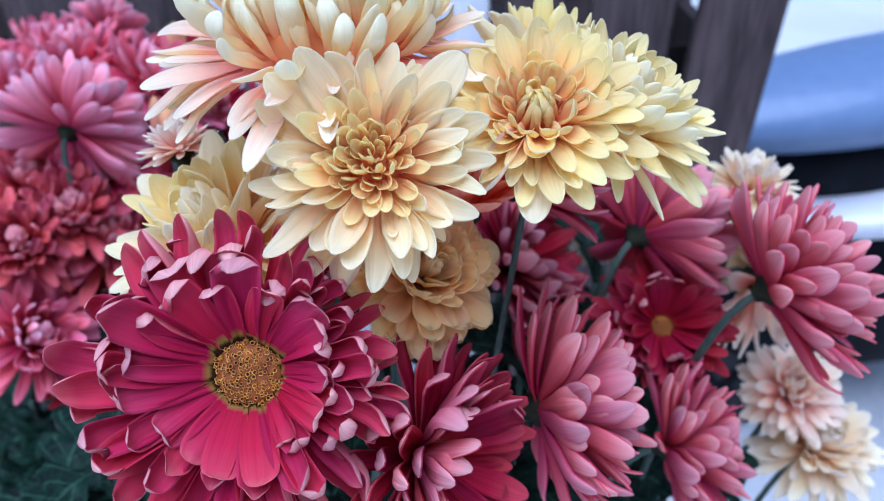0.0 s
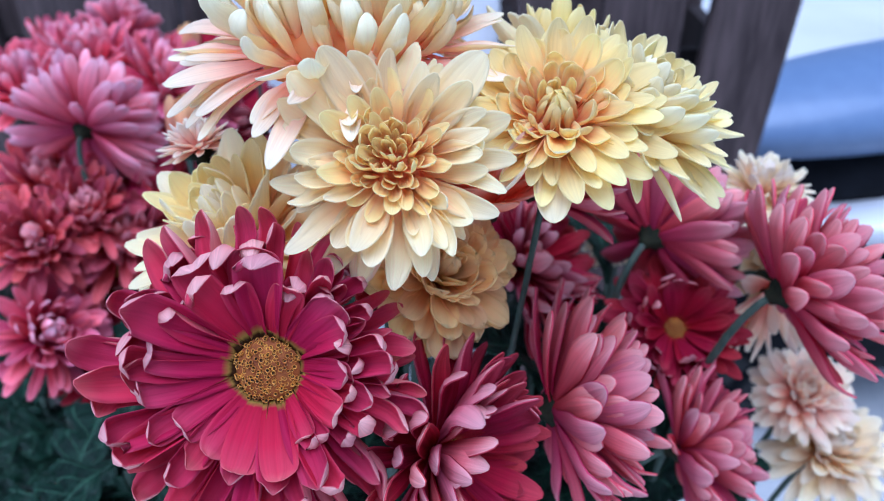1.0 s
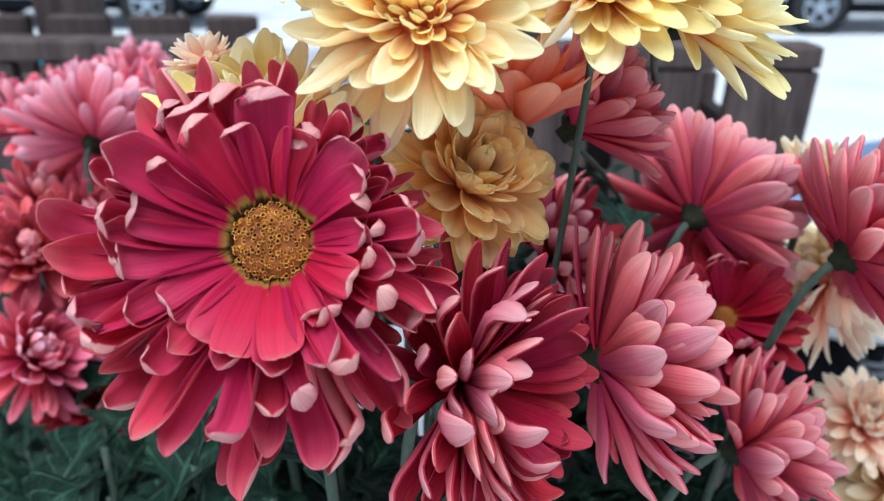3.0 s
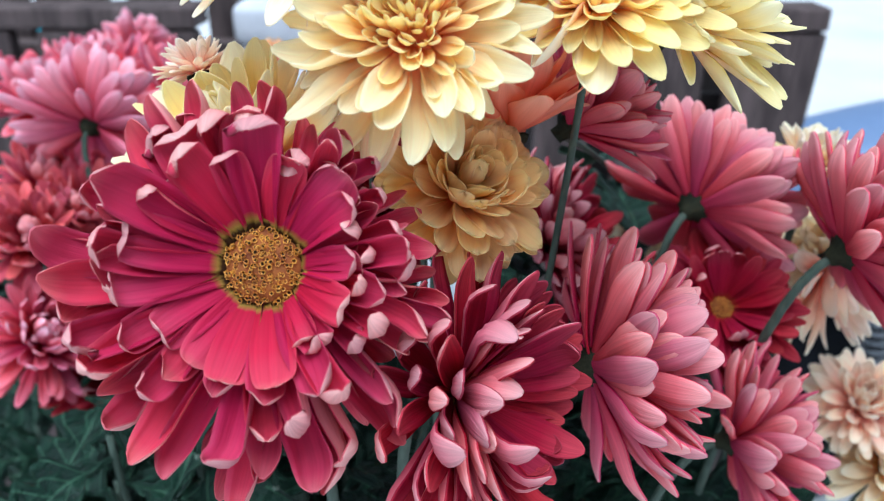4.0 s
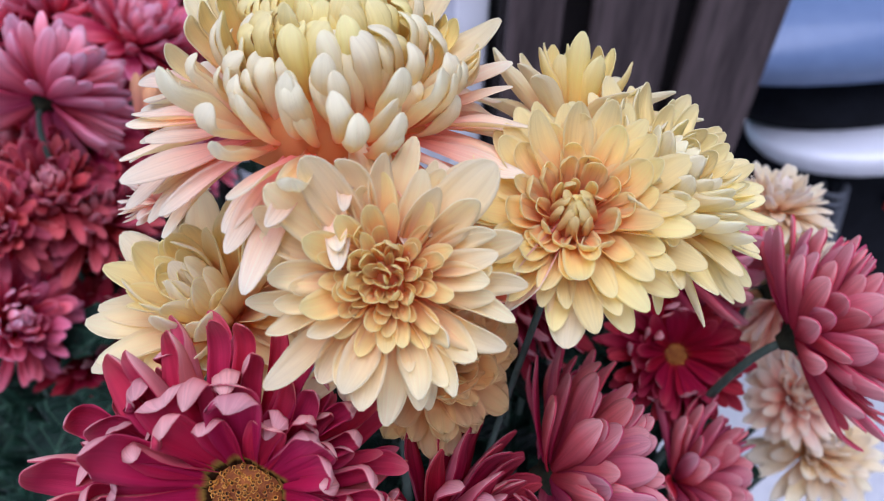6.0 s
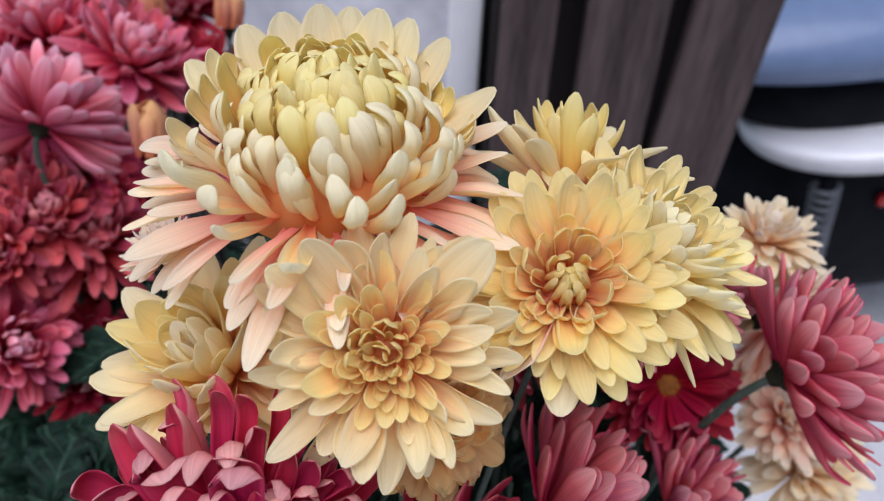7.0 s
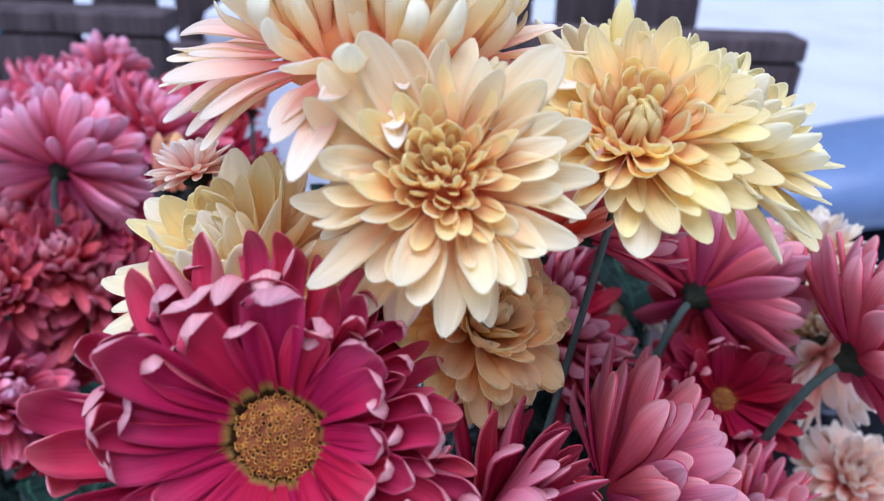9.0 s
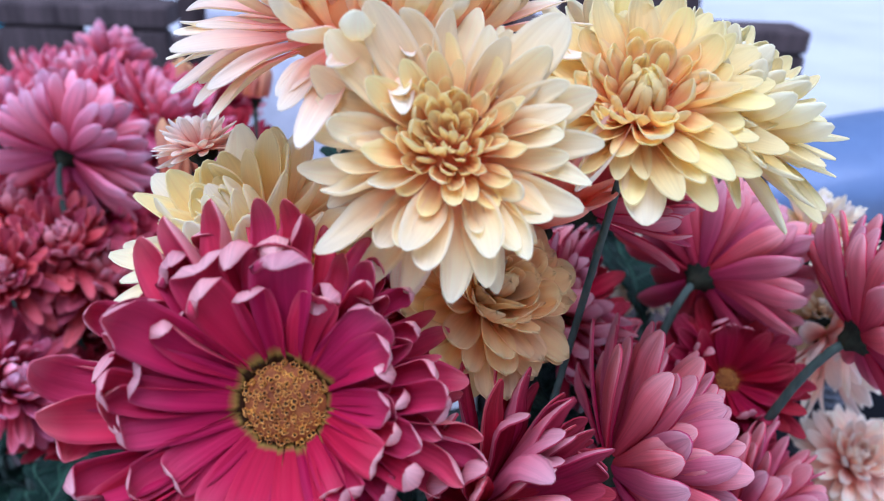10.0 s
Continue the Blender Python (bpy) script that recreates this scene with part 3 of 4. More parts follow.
kind("coral_double", 110, [(0, 6, 0.4), (0.5, 55, 0.8), (1, 112, 1.0)], [
    dict(pk, width=(0.28, 0.34), bend=(40, 75), tip=(0, 40), cup=(0.5, 1.0), round_from=0.62, blunt=2.0, mats=("coral", "coral_back")),
    dict(pk, width=(0.25, 0.31), bend=(20, 50), tip=(0, 40), cup=(0.4, 0.9), round_from=0.62, blunt=2.0, mats=("coral", "coral_back")),
    dict(pk, width=(0.23, 0.28), bend=(-15, 25), tip=(-10, 30), cup=(0.3, 0.8), round_from=0.6, blunt=1.9, mats=("coral", "coral_back")),
], 17, core=0.14, dome=0.12, variants=6, nu=4, nv=7, heart="coral")
kind("pink_double", 110, [(0, 8, 0.45), (0.5, 55, 0.82), (1, 112, 1.0)], [
    dict(pk, width=(0.27, 0.33), bend=(35, 70), tip=(0, 40), cup=(0.5, 1.0), round_from=0.62, blunt=2.0, mats=("rose", "rose_pale")),
    dict(pk, width=(0.24, 0.30), bend=(20, 50), tip=(0, 40), cup=(0.4, 0.9), round_from=0.62, blunt=2.0, mats=("rose", "rose_pale")),
    dict(pk, width=(0.22, 0.27), bend=(-15, 25), tip=(-10, 30), cup=(0.3, 0.8), round_from=0.6, blunt=1.9, mats=("rose", "rose_pale")),
], 19, core=0.14, dome=0.1, variants=6, nu=4, nv=7, heart="rose")
kind("white_double", 110, [(0, 6, 0.35), (0.5, 52, 0.75), (1, 112, 1.0)], [
    dict(pk, width=(0.32, 0.38), bend=(40, 75), tip=(0, 40), cup=(0.5, 1.0), round_from=0.58, blunt=1.9, mats=("white", "white_back")),
    dict(pk, width=(0.30, 0.36), bend=(15, 45), tip=(-10, 30), cup=(0.3, 0.8), round_from=0.55, blunt=1.8, mats=("white", "white_back")),
    dict(pk, width=(0.27, 0.33), bend=(-20, 15), tip=(-10, 20), cup=(0.2, 0.7), round_from=0.5, blunt=1.7, mats=("white", "white_back")),
], 23, core=0.13, dome=0.12, variants=6, nu=4, nv=8, heart="white")
kind("cream_spiky", 30, [(0, 10, 0.72), (0.5, 40, 0.9), (1, 80, 1.0)], [
    dict(common, width=(0.22, 0.30), bend=(-15, 25), tip=(-15, 30), cup=(0.4, 1.2), round_from=0.6, blunt=2.0, mats=("yellow", "sunny_back")),
    dict(common, width=(0.22, 0.29), bend=(-25, 15), tip=(-20, 25), cup=(0.4, 1.2), round_from=0.58, blunt=1.9, mats=("cream", "ivory_back")),
], 37, core=0.12, dome=0.05, variants=8, nu=6, nv=9, jitter=12, roll=25, heart="yellow")
kind("yellow_semi", 74, [(0, 14, 0.6), (0.5, 52, 0.9), (1, 96, 1.0)], [
    dict(common, width=(0.36, 0.43), bend=(5, 35), tip=(-10, 30), cup=(0.2, 0.6), round_from=0.52, blunt=1.8, mats=("yellow", "cream_back")),
    dict(common, width=(0.34, 0.42), bend=(-12, 18), tip=(-10, 20), cup=(0.2, 0.6), round_from=0.48, blunt=1.7, mats=("cream", "cream_back")),
], 33, core=0.14, dome=0.06, variants=10, nu=6, nv=10, heart="yellow", jitter=10)
kind("lemon_double", 126, [(0, 6, 0.40), (0.25, 30, 0.62), (0.6, 62, 0.90), (1, 98, 1.0)], [
    dict(common, width=(0.26, 0.32), bend=(10, 40), tip=(0, 40), cup=(0.4, 0.9), round_from=0.60, blunt=2.0, mats=("lemon", "ivory_back")),
    dict(common, width=(0.25, 0.31), twist=(-16, 16), bend=(0, 26), tip=(0, 30), cup=(0.4, 0.9), round_from=0.58, blunt=2.0, mats=("lemon", "ivory_back")),
    dict(common, width=(0.23, 0.29), twist=(-20, 20), bend=(-14, 14), tip=(-15, 20), cup=(0.3, 0.9), round_from=0.54, blunt=1.8, mats=("lemon", "ivory_back")),
], 43, core=0.16, dome=0.12, variants=10, nu=6, nv=10, heart="yellow", jitter=10, roll=20)
kind("apricot_semi", 104, [(0, 16, 0.6), (0.5, 56, 0.9), (1, 96, 1.0)], [
    dict(common, notch=(0.03, 0.08), width=(0.36, 0.44), bend=(5, 35), tip=(-10, 30), cup=(0.2, 0.6), round_from=0.66, blunt=2.8, mats=("apricot", "apricot")),
    dict(common, notch=(0.03, 0.08), width=(0.36, 0.44), bend=(-10, 18), tip=(-10, 20), cup=(0.1, 0.5), round_from=0.66, blunt=2.8, mats=("apricot", "apricot")),
], 39, core=0.14, dome=0.06, variants=10, nu=8, nv=9, heart="apricot", jitter=9)
kind("blush_semi", 84, [(0, 20, 0.6), (0.5, 62, 0.9), (1, 104, 1.0)], [
    dict(common, width=(0.28, 0.34), bend=(5, 35), tip=(-10, 30), cup=(0.4, 0.9), round_from=0.58, blunt=2.0, mats=("blush", "white_back")),
    dict(common, width=(0.27, 0.33), bend=(-15, 18), tip=(-10, 20), cup=(0.2, 0.7), round_from=0.56, blunt=2.0, mats=("blush", "white_back")),
], 35, core=0.14, dome=0.06, variants=8, nu=6, nv=9, heart="white")
kind("peach_semi", 44, [(0, 10, 0.6), (0.5, 42, 0.9), (1, 74, 1.0)], [
    dict(common, width=(0.40, 0.48), bend=(5, 25), tip=(-10, 20), cup=(0.2, 0.6), round_from=0.55, blunt=1.9, mats=("peach", "peach")),
    dict(common, width=(0.40, 0.48), bend=(-15, 15), tip=(-10, 20), cup=(0.2, 0.5), round_from=0.52, blunt=1.8, mats=("peach", "peach")),
], 30, core=0.14, dome=0.06, variants=8, nu=6, nv=9, heart="peach")
kind("orange_bud", 22, [(0, 1, 0.85), (1, 16, 1.0)], [
    dict(common, width=(0.40, 0.5), bend=(25, 45), tip=(10, 50), cup=(0.8, 1.2), round_from=0.5, blunt=1.9, mats=("orange", "orange")),
], 31, core=0.34, dome=0.02, variants=5, nu=4, nv=8)


def axes(normal):
    """A turn whose z runs along normal."""
    return Vector(normal).normalized().to_track_quat("Z", "Y").to_matrix().to_4x4()


def disc_part(parent, m, r, rng):
    """The dome of tube florets in the middle of an open flower."""
    bm = lathe([(r * 1.22, -0.14 * r), (r * 1.16, 0.02 * r), (r * 1.0, 0.1 * r), (r * 0.9, 0.26 * r), (r * 0.6, 0.40 * r), (r * 0.25, 0.46 * r), (r * 0.02, 0.47 * r)], 20)
    base = part("disc", bm, M["disc_dark"], parent, "golden brown domed centre", m)
    verts, faces, slot = [], [], []
    total = 190
    for i in range(total):
        f = math.sqrt((i + 0.5) / total)
        az = i * 2.39996 + rng.uniform(-0.25, 0.25)
        rr = r * 0.99 * f * rng.uniform(0.94, 1.05)
        h = 0.46 * r * (1 - 0.72 * f ** 2.4)
        lean = f * 0.5
        d = Vector((math.cos(az) * lean + rng.uniform(-0.4, 0.4), math.sin(az) * lean + rng.uniform(-0.4, 0.4), 1)).normalized()
        p = Vector((rr * math.cos(az), rr * math.sin(az), h - 0.06 * r))
        length = r * rng.uniform(0.10, 0.20)
        wide = r * rng.uniform(0.044, 0.062)
        s = d.orthogonal().normalized()
        t = d.cross(s)
        k0 = len(verts)
        # an open tube with a flared, five-pointed rim and a dark throat
        for along, ww in ((0, 0.55), (0.65, 0.75), (1.0, 1.2), (0.93, 0.85), (0.35, 0.35)):
            for k in range(10):
                a = 2 * math.pi * k / 10 + i
                star = 1 + (0.22 if k % 2 else -0.12) * (along > 0.9)
                verts.append(p + d * length * along + (s * math.cos(a) + t * math.sin(a)) * wide * ww * star)
        for q in range(4):
            for k in range(10):
                faces.append((k0 + q * 10 + k, k0 + q * 10 + (k + 1) % 10, k0 + q * 10 + 10 + (k + 1) % 10, k0 + q * 10 + 10 + k))
                slot.append(1 if q == 3 else 0)
    data = bpy.data.meshes.new("floret_mass")
    data.from_pydata([tuple(q) for q in verts], [], faces)
    data.materials.append(M["floret"])
    data.materials.append(M["bristle"])
    data.polygons.foreach_set("material_index", slot)
    tagged(link_mesh("floret_mass", data, base, "tiny golden tube florets"), kind="stuff")
    # dark pointed bristles round the rim
    verts, faces = [], []
    for i in range(64):
        az = i * 2 * math.pi / 64 + rng.uniform(-0.06, 0.06)
        out, side = Vector((math.cos(az), math.sin(az), 0)), Vector((-math.sin(az), math.cos(az), 0))
        p = out * r * rng.uniform(0.98, 1.08) + Vector((0, 0, 0.04 * r))
        d = (out * rng.uniform(0.5, 1.4) + side * rng.uniform(-0.5, 0.5) + Vector((0, 0, rng.uniform(0.4, 1.0)))).normalized()
        w, k0 = r * rng.uniform(0.025, 0.045), len(verts)
        verts += [p + side * w, p - side * w, p + Vector((0, 0, w * 1.6)), p + d * r * rng.uniform(0.16, 0.34)]
        faces += [(k0, k0 + 1, k0 + 3), (k0 + 1, k0 + 2, k0 + 3), (k0 + 2, k0, k0 + 3)]
    data = bpy.data.meshes.new("bristle_ring")
    data.from_pydata([tuple(q) for q in verts], [], faces)
    data.materials.append(M["bristle"])
    tagged(link_mesh("bristle_ring", data, base, "dark brown pointed bristles"), kind="stuff")


def leaf_mesh(rng):
    """A lobed leaf 1 long, folded along its midrib, with two skins."""
    nu, nv = 10, 30
    top, bottom, faces, slot = [], [], [], []
    droop = rng.uniform(20, 60)
    z = y = 0.0
    ph = rng.uniform(0, 6)
    for j in range(nv + 1):
        v = j / nv
        th = radians(12 - droop * v)
        if j:
            y += math.cos(th) / nv
            z += math.sin(th) / nv
        lobes = 0.40 + 0.60 * abs(math.sin(v * 3.2 * math.pi + 0.5)) ** 0.7 + 0.08 * math.sin(v * 40)
        w = (0.05 + 0.66 * math.sin(math.pi * min(1.0, v * 1.02)) ** 0.8 * smoothstep(0.08, 0.4, v)) * lobes if v < 0.985 else 0.03
        for i in range(nu + 1):
            u = 2 * i / nu - 1
            zz = z + 0.16 * w * abs(u) + 0.02 * math.sin(9 * v + 4 * u + ph) * abs(u) + 0.012 * math.cos(14 * v - 5 * abs(u))
            p = Vector((w * 0.5 * u, y + 0.12 * w * abs(u), zz))
            top.append(p + Vector((0, 0, 0.006)))
            bottom.append(p - Vector((0, 0, 0.006)))
    n, row = len(top), nu + 1
    for j in range(nv):
        for i in range(nu):
            a = j * row + i
            faces += [(a, a + 1, a + row + 1, a + row), (n + a, n + a + row, n + a + row + 1, n + a + 1)]
            slot += [0, 1]
    data = bpy.data.meshes.new("leaf")
    data.from_pydata([tuple(p) for p in top + bottom], [], faces)
    flat = []
    for f in faces:
        for q in f:
            flat += [(q % n) % row / nu, (q % n) // row / nv]
    data.uv_layers.new(name="UVMap").data.foreach_set("uv", flat)
    data.materials.append(M["leaf"])
    data.materials.append(M["leaf_back"])
    data.polygons.foreach_set("material_index", slot)
    data.polygons.foreach_set("use_smooth", [True] * len(faces))
    return data


odd = random.Random(77)
odd_args = dict(mats=("blush", "cream_back"), rng=odd, nu=8, nv=14, thick=0.012)
ODD_DROOP = petal_mesh("petal", 0.30, 0.12, -20, 0, 0.3, 10, 0.05, 0.6, 2.0, **odd_args)
ODD_SPOON = petal_mesh("petal", 0.34, 0.4, -10, 10, 0.25, 4, 0.03, 0.66, 2.3, mats=("cream", "cream_back"), rng=odd, nu=8, nv=14, thick=0.012)
ODD_ROLL = petal_mesh("petal", 0.34, 0.5, 10, 20, 2.6, 8, 0.0, 0.8, 2.3, roll_in=1.2, tip_flat=1.0, **odd_args)

ODD_BLADE = petal_mesh("petal", 0.30, 0.42, 14, 12, 0.45, 4, 0.03, 0.62, 2.2, mats=("cream", "cream_back"), rng=odd, nu=8, nv=14, thick=0.012)
leaf_rng = random.Random(41)
LEAVES = [leaf_mesh(leaf_rng) for _ in range(5)]


def stem_with_leaves(ob, pts, rng, leaves, leaf_size, first=0.2, last=0.8, radius=0.0014):
    n = len(pts)
    radii = [radius * (1 + 0.9 * i / n) for i in range(n)]
    part("stem", tube(pts, radii, 9), M["stem"], ob)
    for k in range(leaves):
        f = lerp(first, last, (k + 0.5) / leaves) if leaves > 1 else (first + last) / 2
        p = Vector(pts[int(f * (n - 1))])
        az = k * 2.4 + rng.uniform(-0.4, 0.4)
        s = leaf_size * rng.uniform(0.75, 1.2)
        m = Matrix.Translation(p) @ Matrix.Rotation(az, 4, "Z") @ Matrix.Rotation(radians(rng.uniform(-10, 45)), 4, "X") @ Matrix.Rotation(radians(rng.uniform(-25, 25)), 4, "Y") @ Matrix.Diagonal((s, s, s, 1))
        link_mesh("leaf", rng.choice(LEAVES), ob, "", m)


def flower(look_of, centre, normal, radius, root, seed, label, leaves=4, leaf_size=0.05, group="chrysanthemum flowers", spin=0.0, neck=0.045, tall=0.35, extra=(), skew=(0, 0), stalk=0.0014):
    """A chrysanthemum: an open head on its own leafy stem, which rises from the soil at root."""
    spec = KINDS[look_of]
    rng = random.Random(seed)
    foot = Vector((root[0], root[1], 0.03))
    ob = thing("chrysanthemum", foot, label, "flower", group)
    c = Vector(centre) - foot
    n = Vector(normal).normalized()
    head = Matrix.Translation(c) @ axes(n) @ Matrix.Rotation(spin, 4, "Z")
    total = spec["count"]
    sets = spec["sets"]
    places = []
    for i in range(total):
        f = (i + 0.5) / total
        ang, length = along_profile(spec["profile"], f)
        rb = spec["core"] * math.sqrt(f) if not spec["disc"] else spec["core"] * lerp(0.75, 0.6, f)
        hb = spec["dome"] * (1 - f) - (0.09 * f if spec["disc"] else 0)
        places.append((i * 2.39996 + rng.uniform(-0.12, 0.12), ang, length, rb, hb, sets[min(len(sets) - 1, int(f * len(sets)))], 1.0, 1.0))
    for k, (n_ring, ang, length, which, rb, hb) in enumerate(spec["whorls"] or ()):
        turn = 2.1 * k + rng.uniform(0, 0.4)
        loose = min(1.0, 0.3 + 0.25 * k)
        lean = min(1.0, -0.5 + 0.6 * k)
        for i in range(n_ring):
            places.append((turn + 2 * math.pi * (i + rng.uniform(-0.22, 0.22)) / n_ring, ang, length, rb, hb, sets[which], loose, lean))
    for az, ang, length, rb, hb, ring, loose, lean in places:
        side = lean * skew[1] * math.cos(az) - skew[0] * math.sin(az)
        length *= 1 + side
        ang = radians(ang * (1 + 0.3 * side) + rng.uniform(-spec["jitter"], spec["jitter"]))
        length *= radius * rng.uniform(*spec["uneven"])
        rb, hb = rb * radius, hb * radius
        m = head @ Matrix.Rotation(az, 4, "Z") @ Matrix.Translation((0, rb, hb)) @ Matrix.Rotation(radians(90) - ang, 4, "X") @ Matrix.Rotation(radians(loose * rng.uniform(-spec["roll"], spec["roll"])), 4, "Y")
        length -= rb * math.sin(ang) * 0.6
        m = m @ Matrix.Diagonal((length * rng.uniform(0.88, 1.1), length, length, 1))
        link_mesh("petal", rng.choice(ring), ob, "", m)
    # single odd petals: turn round the axis, angle from it, length, mesh
    for az, ang, length, mesh in extra:
        m = head @ Matrix.Rotation(az, 4, "Z") @ Matrix.Translation((0, 0.06 * radius, 0)) @ Matrix.Rotation(radians(90 - ang), 4, "X") @ Matrix.Diagonal((length, length, length, 1))
        link_mesh("petal", mesh, ob, "", m)
    if spec["disc"]:
        disc_part(ob, head, radius * spec["disc"], rng)
    if spec["heart"]:
        hr = radius * spec["core"] * 0.95
        hh = radius * (spec["dome"] + 0.05)
        part("heart", lathe([(hr, -0.02 * radius), (hr * 0.9, hh * 0.5), (hr * 0.55, hh * 0.9), (hr * 0.03, hh)], 14), M[spec["heart"]], ob, "", head)
    # cup of bracts behind the head
    r = max(0.0034, radius * 0.145)
    cup = lathe([(0.0022, -0.62 * r - 0.003), (r * 0.55, -0.72 * r), (r * 0.95, -0.40 * r), (r * 1.06, 0.02 * r), (r * 0.8, 0.16 * r)], 18)
    for vtx in cup.verts:
        a = math.atan2(vtx.co.y, vtx.co.x)
        k = 1 + 0.10 * math.cos(9 * a)
        vtx.co.x *= k
        vtx.co.y *= k
    part("calyx", cup, M["calyx"], ob, "", head @ Matrix.Translation((0, 0, -0.05 * radius)))
    start = c - n * (0.72 * r + 0.05 * radius)
    pts = bezier(start, start - n * neck, Vector((0, 0, c.z * (1 - tall))), Vector((0, 0, -0.03)), 26)
    stem_with_leaves(ob, pts, rng, leaves, leaf_size, radius=stalk)
    return ob


def shoot(top, root, seed, leaves=9, leaf_size=0.055):
    """A leafy stem without a flower."""
    foot = Vector((root[0], root[1], 0.03))
    ob = thing("leafy_shoot", foot, "dark green lobed chrysanthemum leaves on a stem in soil", "plant", "leafy shoots")
    rng = random.Random(seed)
    c = Vector(top) - foot
    pts = bezier(c, c - Vector((0, 0, 0.08)), Vector((0, 0, 0.6 * c.z)), Vector((0, 0, -0.03)), 24)
    stem_with_leaves(ob, pts, rng, leaves, leaf_size, 0.0, 0.42)
    return ob


# ---- ground ----
def plain(name, bm, mat, label, category):
    ob = part(name, bm, mat, None, smooth=False)
    return tagged(ob, label, category, kind="structure")


bm = bmesh.new()
bmesh.ops.create_grid(bm, x_segments=4, y_segments=4, size=400)
plain("ground", bm, M["paving"], "pale grey concrete ground reaching far away", "ground")
bm = bmesh.new()
bmesh.ops.create_grid(bm, x_segments=40, y_segments=40, size=0.5)
for vtx in bm.verts:
    edge = max(abs(vtx.co.x), abs(vtx.co.y)) / 0.5
    vtx.co.x *= 1.3
    vtx.co.z = 0.045 * (1 - edge ** 4) + 0.008 * noise.noise(vtx.co * 18) - 0.004 * edge
bed = part("soil_bed", bm, M["soil"], None)
bed.location = (-0.05, 0.5, 0.0)
tagged(bed, "dark damp soil bed under the chrysanthemums", "soil", kind="structure")

# ---- slatted wooden bins ----
def plank(parent, x, y, z0, z1, wide, thick, seed, mat="wood", foot_shift=0.0):
    """An upright board with eased edges, slightly bowed, its foot drawn in by foot_shift."""
    rng = random.Random(seed)
    bm = box((wide, thick, z1 - z0), 0.004)
    bmesh.ops.subdivide_edges(bm, edges=[e for e in bm.edges if abs(e.verts[0].co.z - e.verts[1].co.z) > 0.3], cuts=6)
    bow = rng.uniform(-0.003, 0.003)
    for vtx in bm.verts:
        f = (vtx.co.z - (z0 - z1) / 2) / (z1 - z0)
        vtx.co.x += foot_shift * (1 - f) + bow * math.sin(3 * f + seed)
        vtx.co.y += bow * math.sin(2 * f + 1)
    part("slat", bm, M[mat], parent, "", Matrix.Translation((x, y, (z0 + z1) / 2)), smooth=False)


def slatted_bin(x0, x1, y0, y1, top, slats, label, seed, foot=0.0, post=None):
    """An open bin of upright boards on rails, front and back."""
    ob = thing("slatted_bin", (x0, y0, 0), label, "planter", "slatted wooden bins")
    for (a, b), k in zip(slats, range(99)):
        last = b == max(s[1] for s in slats)
        plank(ob, (a + b) / 2 - x0, 0, 0.0, top - 0.024, b - a, 0.022, seed + k, foot_shift=foot if last else 0)
        plank(ob, (a + b) / 2 - x0, y1 - y0, 0.0, top, b - a, 0.022, seed + 50 + k)
    wide = x1 - x0
    for name, y, z, d, h in (("top_rail", 0.012, top - 0.010, 0.05, 0.024), ("rail", 0.028, 0.62, 0.03, 0.08), ("rail", 0.028, 0.12, 0.03, 0.08), ("rail", y1 - y0 - 0.028, top - 0.12, 0.03, 0.08), ("rail", y1 - y0 - 0.028, 0.12, 0.03, 0.08)):
        part(name, box((wide, d, h), 0.004), M["wood"], ob, "", Matrix.Translation((wide / 2, y, z)), smooth=False)
    # boards coloured near black as the shade between and behind the slats
    part("back_board", box((wide - 0.01, 0.008, top - 0.1), 0.001), M["wood_shade"], ob, "dark board behind the slats", Matrix.Translation((wide / 2, 0.052, (top - 0.1) / 2)), smooth=False)
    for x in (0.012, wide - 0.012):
        part("side_board", box((0.02, y1 - y0 - 0.09, top - 0.12), 0.003), M["wood_shade"], ob, "", Matrix.Translation((x, (y1 - y0) / 2 + 0.035, (top - 0.12) / 2)), smooth=False)
    if post:
        part("post", box((post[1] - post[0], 0.06, 1.45), 0.006), M["wood"], ob, "", Matrix.Translation(((post[0] + post[1]) / 2 - x0, y1 - y0 + 0.05, 0.725)), smooth=False)
    return ob


slatted_bin(0.066, 0.362, 0.84, 1.2, 1.072, [(0.068, 0.126), (0.156, 0.242), (0.272, 0.362)], "weathered dark brown slatted wooden bin standing on paving", 5, foot=-0.06)
slatted_bin(-1.05, -0.30, 0.88, 1.14, 1.068, [(-1.05, -0.97), (-0.94, -0.855), (-0.825, -0.74), (-0.71, -0.625), (-0.595, -0.51), (-0.48, -0.395), (-0.37, -0.30)], "weathered dark brown slatted wooden bin with a tall post", 25, post=(-0.63, -0.545))


def foam_box(x0, x1, y0, y1, top):
    """A scuffed white foam box with a thick lid and a pale corner strip."""
    wide, deep = x1 - x0, y1 - y0
    ob = thing("foam_box", ((x0 + x1) / 2, (y0 + y1) / 2, 0), "scuffed white foam box standing between wooden bins", "box")
    part("body", box((wide, deep, top - 0.05), 0.012, 3), M["foam"], ob, "", Matrix.Translation((0, 0, (top - 0.05) / 2)))
    part("lid", box((wide, deep, 0.05), 0.012, 3), M["foam"], ob, "", Matrix.Translation((0, 0, top - 0.025)))
    part("corner_strip", box((0.040, 0.012, top - 0.02), 0.004), M["silver"], ob, "smooth white corner strip", Matrix.Translation((wide / 2 - 0.022, -deep / 2 - 0.004, (top - 0.02) / 2)))
    return ob


foam_box(-0.285, 0.058, 0.95, 1.18, 1.06)


